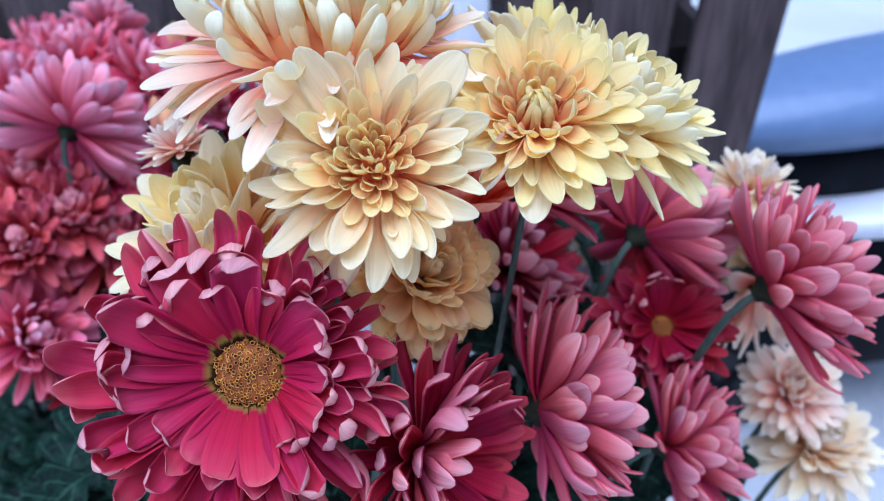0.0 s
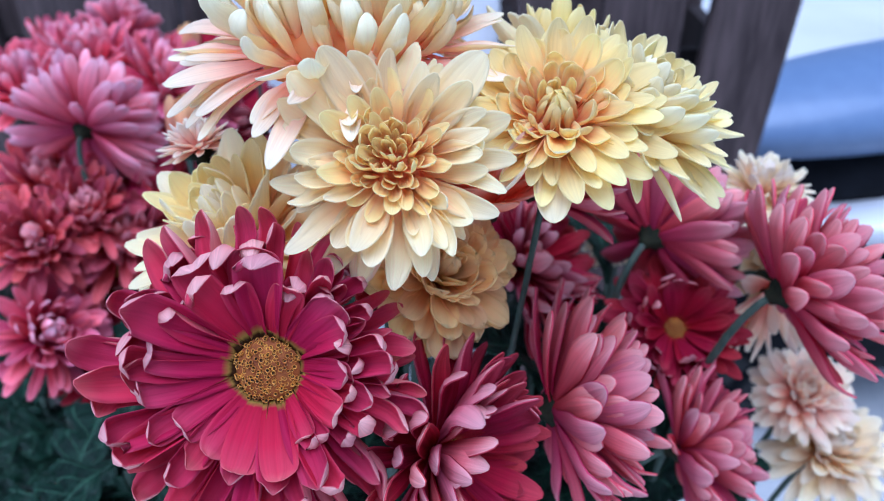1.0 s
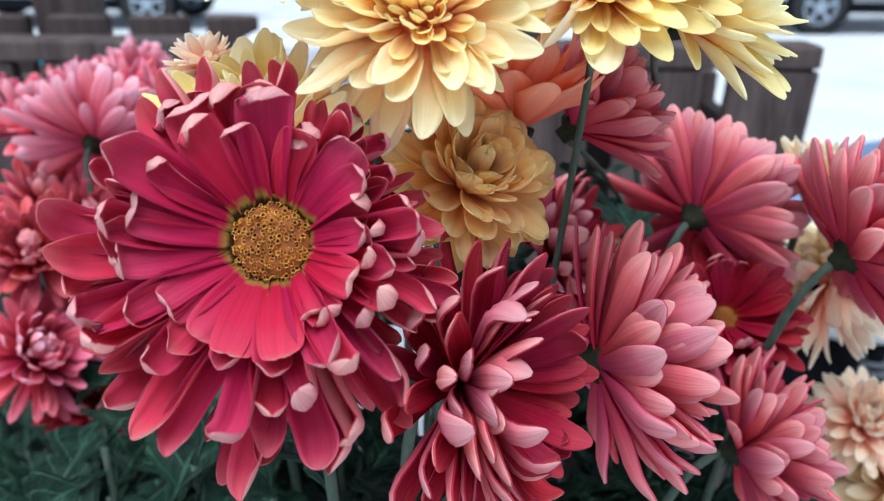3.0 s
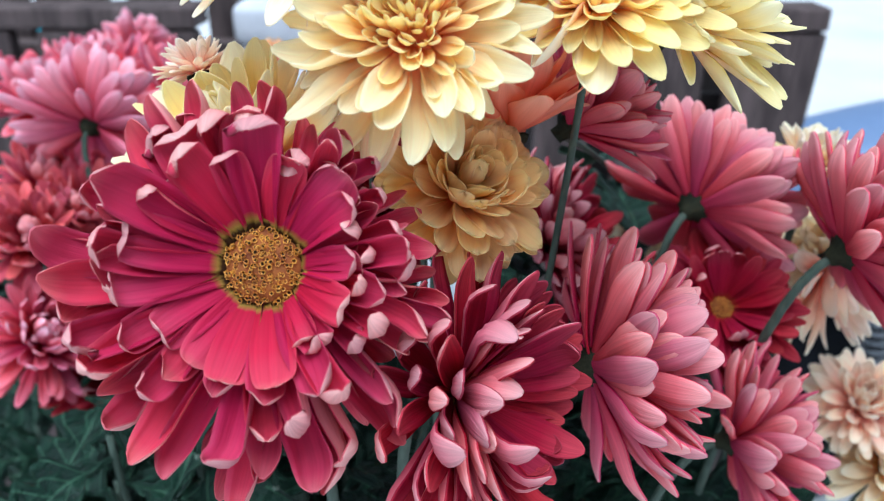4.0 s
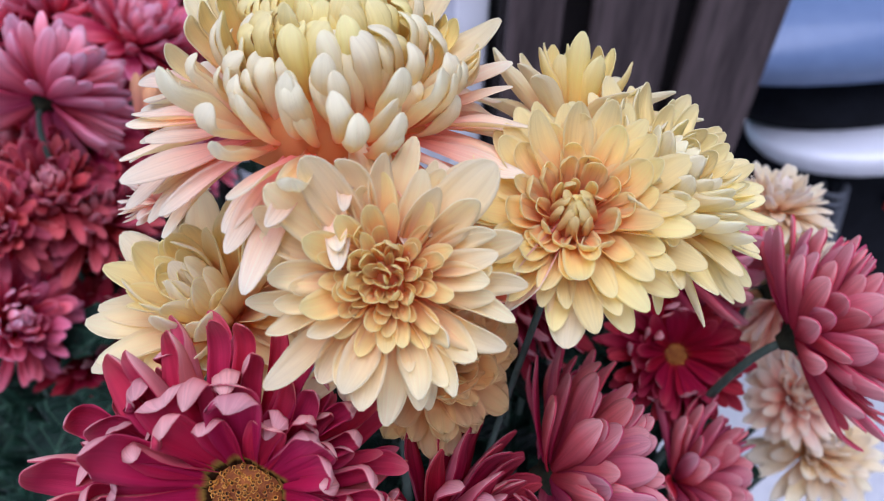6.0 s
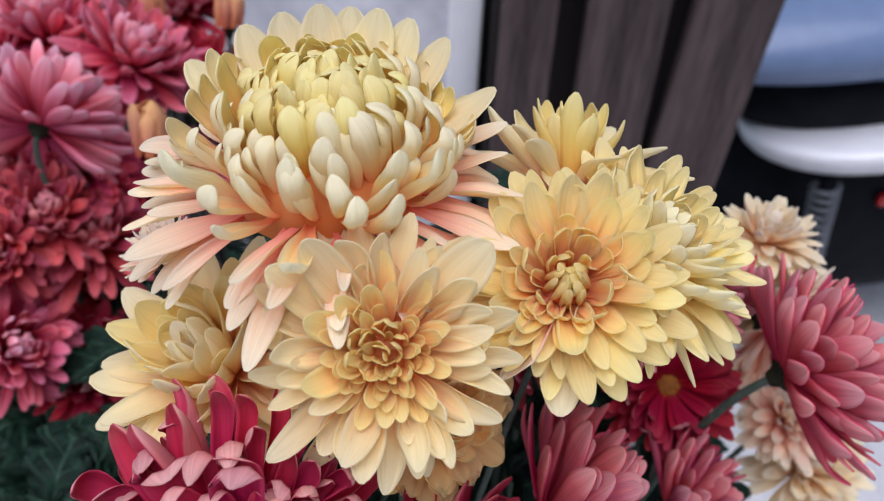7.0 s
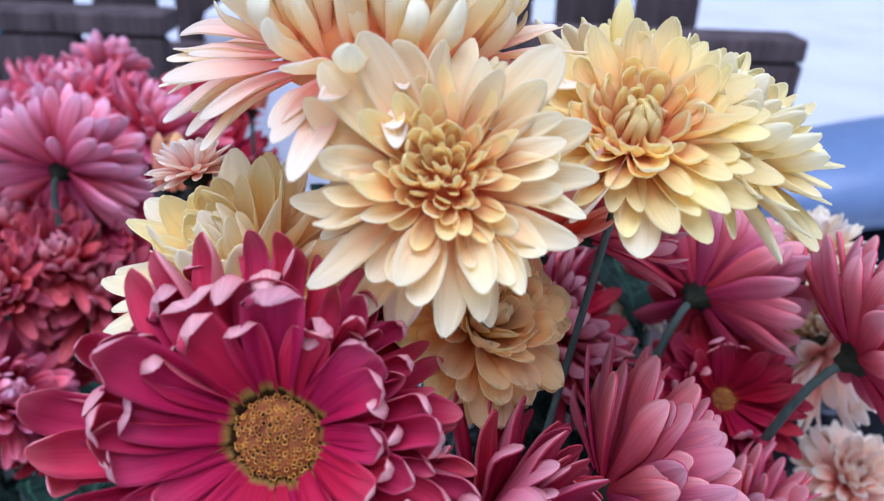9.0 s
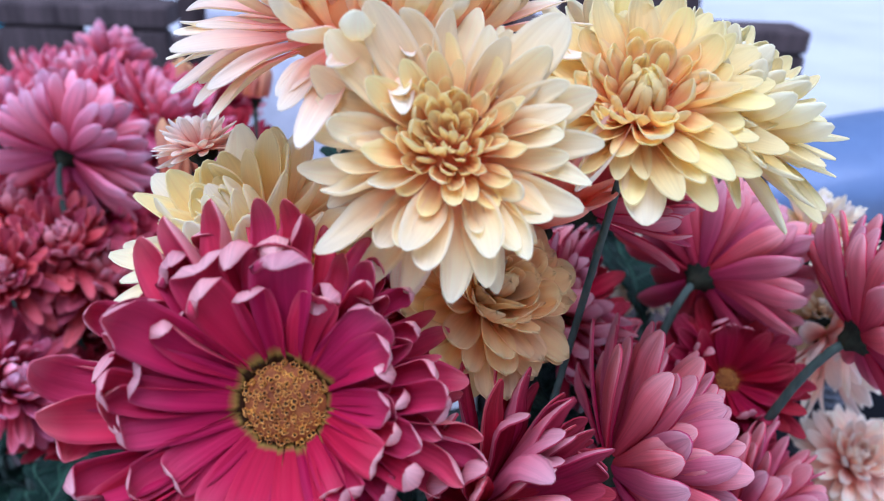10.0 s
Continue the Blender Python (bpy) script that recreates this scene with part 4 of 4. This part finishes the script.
# ---- motor scooter ----
def ellipsoid(sx, sy, sz, flat_top=None, flat_bottom=None):
    bm = bmesh.new()
    bmesh.ops.create_uvsphere(bm, u_segments=36, v_segments=20, radius=1)
    for vtx in bm.verts:
        x, y, z = vtx.co
        if flat_top is not None and z > flat_top:
            z = flat_top + (z - flat_top) * 0.06
        if flat_bottom is not None and z < flat_bottom:
            z = flat_bottom + (z - flat_bottom) * 0.06
        vtx.co = (x * sx, y * sy, z * sz)
    return bm


def wheel_parts(parent, at, radius, width, name="wheel", rim="steel"):
    w = part(name, lathe([(radius * 0.62, -width * 0.42), (radius * 0.93, -width * 0.5), (radius, -width * 0.3), (radius, width * 0.3), (radius * 0.93, width * 0.5), (radius * 0.62, width * 0.42)], 40), M["rubber"], parent, "black rubber tyre", Matrix.Translation(at) @ Matrix.Rotation(radians(90), 4, "X"))
    part("rim", lathe([(radius * 0.63, -width * 0.40), (radius * 0.66, -width * 0.3), (radius * 0.66, width * 0.40), (radius * 0.58, width * 0.46), (radius * 0.5, width * 0.32), (radius * 0.2, width * 0.36), (radius * 0.16, width * 0.44), (radius * 0.02, width * 0.44)], 32), M[rim], w)
    for k in range(5):
        spoke = box((radius * 0.13, radius * 0.5, width * 0.1), 0.003)
        part("spoke", spoke, M[rim], w, "", Matrix.Rotation(2 * math.pi * k / 5, 4, "Z") @ Matrix.Translation((0, radius * 0.36, width * 0.42)))
    return w


def motor_scooter(at, turn):
    ob = thing("motor_scooter", at, "parked blue motor scooter with white fender and black underside", "motor scooter")
    ob.matrix_basis = Matrix.Translation(at) @ Matrix.Rotation(radians(turn), 4, "Z")
    part("body", ellipsoid(0.42, 0.14, 0.078, flat_bottom=-0.75), M["blue_paint"], ob, "glossy pale blue bodywork", Matrix.Translation((0.26, 0.02, 0.790)) @ Matrix.Rotation(radians(-7), 4, "Y"))
    part("fender", ellipsoid(0.24, 0.16, 0.075, flat_top=0.2), M["silver"], ob, "white rounded lower panel", Matrix.Translation((0.27, 0.0, 0.636)) @ Matrix.Rotation(radians(-12), 4, "Y"))
    # added black form: stands in for the shadow gap between body and fender
    part("gap_shade", ellipsoid(0.30, 0.15, 0.10), M["black"], ob, "black plastic cover under the bodywork", Matrix.Translation((0.28, 0.06, 0.69)) @ Matrix.Rotation(radians(-8), 4, "Y"))
    part("underside", ellipsoid(0.52, 0.16, 0.27), M["black"], ob, "black engine cover", Matrix.Translation((0.42, 0.13, 0.38)))
    wheel_parts(ob, (0.18, 0.10, 0.22), 0.22, 0.11, rim="black")
    wheel_parts(ob, (1.35, 0.10, 0.22), 0.22, 0.11, rim="black")
    part("seat", ellipsoid(0.30, 0.13, 0.05), M["black"], ob, "black seat", Matrix.Translation((0.80, 0.09, 0.80)))
    part("floor_panel", box((0.75, 0.26, 0.09), 0.03, 3), M["blue_paint"], ob, "", Matrix.Translation((0.92, 0.10, 0.30)))
    part("leg_shield", box((0.07, 0.36, 0.62), 0.03, 3), M["blue_paint"], ob, "", Matrix.Translation((1.26, 0.10, 0.62)) @ Matrix.Rotation(radians(-14), 4, "Y"))
    part("handlebar", tube([(1.18, -0.24, 0.98), (1.2, -0.1, 1.0), (1.2, 0.3, 1.0), (1.18, 0.44, 0.98)], 0.016, 10), M["black"], ob)
    part("reflector", box((0.025, 0.012, 0.025), 0.004), M["red_lens"], ob, "small red reflector", Matrix.Translation((0.34, -0.03, 0.45)))
    # shock absorber with its coil
    shock = part("shock_absorber", tube([(0.185, -0.09, 0.36), (0.155, -0.09, 0.56)], 0.012, 12), M["black"], ob, "shock absorber with steel coil")
    coil = []
    for k in range(121):
        f = k / 120
        a = 2 * math.pi * 9 * f
        coil.append((lerp(0.183, 0.158, f) + 0.022 * math.cos(a), -0.09 + 0.022 * math.sin(a), lerp(0.38, 0.54, f)))
    part("coil_spring", tube(coil, 0.004, 6), M["dull_coil"], shock)
    part("stand", tube([(0.5, -0.02, 0.22), (0.5, -0.1, 0.1), (0.46, -0.14, 0.0)], 0.011, 8), M["steel"], ob)
    return ob


motor_scooter((0.50, 1.20, 0.0), 8)


# ---- cyan sheet over a stack ----
def draped_sheet(at):
    bm = bmesh.new()
    bmesh.ops.create_grid(bm, x_segments=30, y_segments=30, size=1.0)
    for vtx in bm.verts:
        x, y = vtx.co.x, vtx.co.y
        r = max(abs(x), abs(y))
        fold = 0.05 * math.sin(9 * math.atan2(y, x)) * r
        vtx.co = (x * (0.35 + 0.35 * r) + fold, y * (0.35 + 0.3 * r), 1.25 * (1 - r ** 2.2) + 0.02 * noise.noise(vtx.co * 5))
    ob = part("plastic_sheet", bm, M["cyan"], None)
    ob.location = at
    return tagged(ob, "bright cyan plastic sheet draped over a stack on paving", "plastic sheet")


draped_sheet((-1.95, 2.5, 0.0))


# ---- parked cars ----
def parked_car(at, paint, label, seed):
    ob = thing("parked_car", at, label, "car", "parked cars")
    length, wide = 4.1, 1.7
    profile = [(-2.05, 0.35), (-2.05, 0.72), (-1.9, 0.86), (-1.15, 0.95), (-0.55, 1.40), (0.75, 1.45), (1.45, 1.02), (1.95, 0.92), (2.05, 0.7), (2.05, 0.35)]
    bm = bmesh.new()
    rows = []
    for y, inset in ((-wide / 2, 0.10), (-wide / 2 + 0.06, 0.0), (wide / 2 - 0.06, 0.0), (wide / 2, 0.10)):
        rows.append([bm.verts.new((x * (1 - inset * 0.12), y + (0.16 if z > 1.1 and y < 0 else -0.16 if z > 1.1 else 0), z - inset * 0.1 * (z > 0.5) + inset * 0.3 * (z < 0.5))) for x, z in profile])
    for a, b in zip(rows, rows[1:]):
        for k in range(len(profile)):
            q = (k + 1) % len(profile)
            bm.faces.new((a[k], a[q], b[q], b[k]))
    bm.faces.new(rows[0])
    bm.faces.new(rows[-1][::-1])
    bmesh.ops.recalc_face_normals(bm, faces=bm.faces)
    bmesh.ops.bevel(bm, geom=bm.edges[:], offset=0.035, segments=2, affect="EDGES")
    body = part("body", bm, M[paint], ob, "", Matrix.Translation((0, wide / 2, 0)))
    for x in (-1.25, 1.3):
        part("wheel_arch", lathe([(0.38, -0.02), (0.38, 0.02), (0.02, 0.021)], 28), M["black"], ob, "", Matrix.Translation((x, -0.002, 0.36)) @ Matrix.Rotation(radians(90), 4, "X"))
        for y in (0.02, wide - 0.10):
            wheel_parts(ob, (x, y, 0.31), 0.31, 0.2, rim="car_blue")
    part("sill", box((1.9, 0.06, 0.12), 0.02), M["black"], ob, "black sill", Matrix.Translation((0, 0.0, 0.30)))
    for x, w in ((-0.38, 0.7), (0.52, 0.8)):
        part("side_window", box((w, 0.02, 0.32), 0.008), M["glass"], ob, "dark side window", Matrix.Translation((x, 0.085, 1.17)) @ Matrix.Rotation(radians(-14), 4, "X"))
        part("door_handle", box((0.14, 0.025, 0.03), 0.008), M[paint], ob, "", Matrix.Translation((x + w * 0.3, -0.01, 0.86)))
    part("headlight", box((0.06, 0.3, 0.14), 0.02), M["glass"], ob, "", Matrix.Translation((-2.03, 0.3, 0.72)))
    return ob


parked_car((5.34, 9.61, 0), "car_white", "white car parked across the paving", 1)
parked_car((-5.04, 9.61, 0), "car_blue", "silver blue car parked across the paving", 2)

# ---- chrysanthemums ----
flower("red_daisy", (-0.044, 0.138, 1.131), (-0.03, -0.90, 0.43), 0.0395, (-0.04, 0.22), 100, "crimson daisy chrysanthemum with golden disc and pale curled tips", leaves=3, skew=(-0.15, -0.18))
flower("yellow_double", (-0.0155, 0.162, 1.171), (-0.03, -0.75, 0.66), 0.0258, (-0.04, 0.43), 101, "cream yellow double chrysanthemum with tight golden centre", leaves=2, skew=(-0.07, 0.02), extra=[(2.84, 99, 0.0280, ODD_DROOP), (0.62, 66, 0.030, ODD_BLADE), (0.95, 70, 0.030, ODD_BLADE), (-0.72, 64, 0.031, ODD_SPOON)], tall=0.55, neck=0.07, stalk=0.0009)
flower("yellow_ball", (-0.030, 0.201, 1.183), (0.004, 0.03, 1.00), 0.0435, (-0.06, 0.48), 102, "large pale yellow globe chrysanthemum with drooping blush petals", leaves=2, extra=[(math.pi + turn, ang, 0.0425, ODD_BLADE) for turn, ang in ((-1.25, 66), (-0.80, 55), (-0.50, 50), (-0.24, 47), (0.02, 49), (0.28, 47), (0.58, 52), (0.86, 56), (1.25, 66))], tall=0.55, neck=0.07, stalk=0.0009)
flower("yellow_spoon", (0.0225, 0.176, 1.176), (-0.05, -0.50, 0.87), 0.0245, (-0.03, 0.33), 103, "pale yellow double chrysanthemum with orange centre", leaves=2, skew=(0.03, 0.12), extra=[(2.61, 99, 0.0234, ODD_ROLL), (-3.13, 88, 0.0259, ODD_SPOON)], tall=0.55, neck=0.07, stalk=0.0009)
flower("lemon_double", (0.043, 0.194, 1.168), (0.48, -0.12, 0.87), 0.031, (0.22, 0.72), 104, "pale yellow double chrysanthemum seen from its side", leaves=1, tall=0.12, neck=0.02, stalk=0.0009)
flower("yellow_semi", (-0.058, 0.188, 1.133), (-0.35, -0.25, 0.9), 0.035, (-0.08, 0.43), 105, "pale yellow chrysanthemum behind a crimson bloom", leaves=1)
flower("apricot_semi", (-0.0065, 0.177, 1.131), (0.42, -0.58, 0.7), 0.0228, (0.01, 0.27), 106, "small pale apricot chrysanthemum half hidden among crimson blooms", leaves=1)
flower("red_semi", (-0.004, 0.150, 1.092), (0.86, -0.48, 0.16), 0.037, (0.01, 0.22), 107, "crimson chrysanthemum with curled rose petals beside the daisy", leaves=3)
flower("pink_semi", (0.032, 0.179, 1.082), (0.97, 0.08, 0.18), 0.038, (0.01, 0.25), 108, "dusty pink chrysanthemum seen from its side", leaves=2)
flower("pink_semi", (0.079, 0.267, 1.092), (0.72, 0.66, 0.21), 0.039, (0.07, 0.38), 109, "pink chrysanthemum seen from behind on a bare stem", leaves=2)
flower("pink_semi", (0.116, 0.225, 1.095), (0.88, 0.03, 0.47), 0.04, (0.10, 0.33), 110, "pink chrysanthemum on a curved grey green stem", leaves=1)
flower("red_semi", (0.087, 0.249, 1.059), (-0.02, -0.71, 0.71), 0.03, (0.07, 0.35), 111, "deep crimson chrysanthemum with small yellow centre", leaves=3)
flower("pink_semi", (0.088, 0.215, 1.028), (0.96, -0.10, 0.26), 0.036, (0.05, 0.29), 112, "rose pink chrysanthemum low among stems", leaves=3)
flower("white_double", (0.188, 0.287, 0.954), (0.11, -0.44, 0.89), 0.037, (0.17, 0.39), 113, "creamy white chrysanthemum with blush petals", leaves=3)
flower("blush_semi", (0.138, 0.283, 1.058), (0.50, -0.50, -0.15), 0.036, (0.11, 0.34), 114, "pale peach chrysanthemum with drooping petals", leaves=2)
flower("white_double", (0.126, 0.289, 1.098), (0.07, 0.15, 0.99), 0.024, (0.09, 0.36), 115, "small creamy white chrysanthemum", leaves=2)
flower("pink_cup", (0.027, 0.224, 1.135), (0.78, 0.05, 0.6), 0.03, (0.24, 0.76), 116, "deep pink chrysanthemum below yellow blooms", leaves=3, tall=0.12, neck=0.015, stalk=0.0009)
flower("red_semi", (0.03, 0.277, 1.071), (0.8, -0.06, 0.55), 0.04, (0.00, 0.39), 117, "crimson chrysanthemum in the shade of yellow blooms", leaves=3)
flower("white_double", (0.076, 0.328, 1.059), (-0.26, -0.38, 0.89), 0.02, (0.09, 0.39), 118, "small blush white chrysanthemum behind a stem", leaves=2)
flower("pink_double", (0.050, 0.310, 1.016), (0.40, -0.35, 0.85), 0.018, (0.04, 0.40), 119, "small pale pink chrysanthemum behind the stems", leaves=2)
flower("peach_semi", (0.007, 0.197, 1.141), (0.02, 0.22, 0.97), 0.028, (-0.15, 0.40), 120, "peach chrysanthemum beneath the pale yellow blooms", leaves=1, tall=0.55, neck=0.02, stalk=0.0009)
flower("rose_semi", (-0.193, 0.382, 1.087), (0.13, 0.94, 0.31), 0.042, (-0.14, 0.45), 121, "pink chrysanthemum turned away on a grey green stem", leaves=3)
flower("rose_semi", (-0.236, 0.552, 1.087), (-0.01, 0.93, 0.36), 0.031, (-0.19, 0.62), 122, "small pink chrysanthemum standing tall", leaves=3)
flower("pink_double", (-0.179, 0.467, 1.076), (0.53, 0.00, 0.85), 0.043, (-0.15, 0.58), 123, "pink double chrysanthemum in a dense clump", leaves=3)
flower("coral_double", (-0.196, 0.362, 1.044), (0.36, -0.29, 0.89), 0.034, (-0.18, 0.42), 124, "coral pink double chrysanthemum", leaves=3)
flower("coral_double", (-0.212, 0.339, 1.042), (0.31, -0.64, 0.70), 0.031, (-0.20, 0.43), 125, "bright coral red double chrysanthemum", leaves=3)
flower("coral_double", (-0.225, 0.387, 1.048), (0.10, -0.12, 0.99), 0.036, (-0.22, 0.45), 126, "coral chrysanthemum in a dense clump", leaves=3)
flower("pink_double", (-0.208, 0.317, 0.999), (0.65, -0.45, 0.62), 0.034, (-0.18, 0.43), 127, "dusty pink double chrysanthemum low in the clump", leaves=3)
flower("red_semi", (-0.209, 0.408, 0.979), (0.38, -0.55, 0.74), 0.039, (-0.18, 0.49), 128, "deep crimson chrysanthemum in shade", leaves=4)
flower("pink_semi", (-0.189, 0.394, 1.050), (0.31, -0.88, 0.36), 0.036, (-0.15, 0.46), 129, "crimson pink chrysanthemum under a paler bloom", leaves=4)
flower("pink_double", (-0.230, 0.484, 1.080), (-0.04, 0.01, 1.00), 0.046, (-0.19, 0.55), 130, "rose pink double chrysanthemum in a dense clump", leaves=3)
flower("pink_double", (-0.182, 0.480, 1.061), (0.09, 0.01, 1.00), 0.046, (-0.15, 0.60), 131, "rose pink double chrysanthemum beside orange buds", leaves=3)
flower("red_semi", (-0.155, 0.505, 1.045), (0.46, -0.07, 0.88), 0.043, (-0.16, 0.60), 132, "coral red chrysanthemum with small yellow centre", leaves=3)
flower("red_semi", (-0.196, 0.633, 1.039), (0.09, 0.01, 1.00), 0.044, (-0.16, 0.70), 133, "crimson chrysanthemum at the back of the clump", leaves=3)
flower("coral_double", (-0.257, 0.592, 1.051), (-0.04, 0.01, 1.00), 0.043, (-0.23, 0.71), 134, "coral double chrysanthemum at the back of the clump", leaves=3)
flower("pink_double", (-0.266, 0.465, 1.070), (0.10, 0.12, 0.99), 0.045, (-0.20, 0.53), 135, "rose pink double chrysanthemum in a dense clump", leaves=3)
flower("orange_bud", (-0.133, 0.357, 1.088), (-0.01, 0.19, 0.98), 0.026, (-0.10, 0.47), 136, "half open orange chrysanthemum bud", leaves=2)
flower("orange_bud", (-0.130, 0.508, 1.081), (0.07, 0.26, 0.96), 0.026, (-0.13, 0.60), 137, "half open orange chrysanthemum bud", leaves=2)
flower("orange_bud", (-0.184, 0.530, 1.074), (0.02, 0.26, 0.96), 0.026, (-0.18, 0.61), 138, "half open orange chrysanthemum bud", leaves=2)
flower("coral_double", (-0.183, 0.369, 1.024), (0.32, -0.16, 0.93), 0.039, (-0.15, 0.46), 139, "coral rose double chrysanthemum", leaves=3)
flower("pink_double", (-0.158, 0.387, 1.000), (0.21, -0.16, 0.96), 0.033, (-0.12, 0.45), 140, "dusky pink chrysanthemum in shade", leaves=3)
flower("red_semi", (-0.186, 0.334, 0.967), (0.21, -0.33, 0.92), 0.037, (-0.17, 0.45), 141, "deep red chrysanthemum low in the clump", leaves=4)
flower("red_semi", (-0.206, 0.447, 1.006), (0.23, -0.53, 0.81), 0.043, (-0.17, 0.53), 142, "deep red chrysanthemum inside the clump", leaves=4)
flower("blush_semi", (-0.077, 0.212, 1.152), (-0.25, 0.25, 0.92), 0.0125, (-0.07, 0.33), 143, "small peach chrysanthemum beside a larger bloom", leaves=2)
flower("cream_spiky", (0.030, 0.222, 1.168), (0.02, 0.45, 0.88), 0.031, (0.20, 0.74), 144, "pale yellow chrysanthemum with spiky petals behind others", leaves=1, tall=0.12, neck=0.02, stalk=0.0009)
flower("coral_double", (-0.243, 0.454, 1.028), (0.10, -0.27, 0.96), 0.036, (-0.19, 0.53), 145, "coral rose double chrysanthemum in a dense clump", leaves=3)
flower("pink_double", (-0.285, 0.556, 1.069), (0.09, 0.01, 1.00), 0.036, (-0.25, 0.63), 146, "rose pink double chrysanthemum at the back", leaves=3)
flower("coral_double", (-0.235, 0.610, 1.042), (0.09, 0.01, 1.00), 0.034, (-0.20, 0.69), 147, "coral double chrysanthemum at the back of the clump", leaves=3)
flower("pink_double", (-0.161, 0.468, 1.001), (0.35, -0.25, 0.90), 0.034, (-0.16, 0.57), 148, "dusky pink double chrysanthemum inside the clump", leaves=3)
flower("red_semi", (-0.231, 0.376, 0.969), (0.21, -0.33, 0.92), 0.034, (-0.22, 0.48), 149, "deep red chrysanthemum inside the clump", leaves=4)
flower("white_double", (0.150, 0.309, 1.052), (-0.28, -0.62, 0.73), 0.028, (0.10, 0.42), 150, "blush white chrysanthemum behind a curved stem", leaves=2)
flower("white_double", (0.078, 0.337, 1.050), (-0.39, -0.21, 0.90), 0.016, (0.08, 0.43), 151, "small creamy white chrysanthemum behind a pink bloom", leaves=2)
flower("red_semi", (-0.025, 0.230, 1.105), (0.09, -0.36, 0.93), 0.029, (-0.01, 0.31), 152, "deep crimson chrysanthemum beneath a cream bloom", leaves=1)
flower("blush_semi", (0.171, 0.292, 0.985), (-0.05, -0.50, 0.85), 0.027, (0.15, 0.40), 153, "blush white chrysanthemum beside a creamy one", leaves=2)
for k, (x, y, z) in enumerate(((-0.34, 0.44, 0.90), (-0.28, 0.40, 0.88), (-0.38, 0.54, 0.93), (-0.30, 0.55, 0.95), (-0.24, 0.36, 0.90), (-0.33, 0.36, 0.84))):
    shoot((x, y, z), (x, y + 0.05), 330 + k, leaves=11, leaf_size=0.075)
shoot((-0.143, 0.242, 1.003), (-0.13, 0.29), 300)
shoot((-0.105, 0.232, 1.003), (-0.11, 0.28), 301)
shoot((-0.073, 0.220, 0.999), (-0.08, 0.27), 302)
shoot((-0.047, 0.220, 0.998), (-0.03, 0.27), 303)
shoot((-0.182, 0.252, 0.951), (-0.19, 0.30), 304)
shoot((-0.113, 0.215, 0.989), (-0.12, 0.26), 305)
shoot((-0.152, 0.255, 0.968), (-0.14, 0.30), 306)
shoot((-0.298, 0.446, 0.907), (-0.30, 0.50), 307)
shoot((-0.222, 0.442, 0.939), (-0.22, 0.49), 308)
shoot((0.031, 0.302, 1.054), (0.02, 0.35), 309)
shoot((0.060, 0.286, 1.010), (0.07, 0.34), 310)
shoot((0.071, 0.262, 0.990), (0.06, 0.31), 311)
shoot((0.033, 0.365, 1.048), (0.02, 0.42), 312)
shoot((0.066, 0.281, 1.058), (0.08, 0.33), 313)
shoot((0.034, 0.260, 1.044), (0.02, 0.31), 314)
shoot((-0.017, 0.210, 0.999), (0.00, 0.26), 315)
shoot((-0.095, 0.258, 0.963), (-0.08, 0.31), 316)
shoot((-0.153, 0.254, 0.956), (-0.15, 0.30), 317)
shoot((0.031, 0.244, 1.000), (0.01, 0.29), 318)
shoot((0.099, 0.265, 0.969), (0.08, 0.31), 319)
shoot((0.027, 0.255, 1.023), (0.02, 0.30), 320)
shoot((-0.108, 0.350, 0.990), (-0.11, 0.40), 321)
shoot((-0.146, 0.338, 0.998), (-0.14, 0.39), 322)
shoot((-0.058, 0.298, 1.047), (-0.04, 0.35), 323)
shoot((-0.043, 0.291, 1.084), (-0.05, 0.34), 324)
shoot((-0.017, 0.284, 1.072), (-0.03, 0.33), 325)
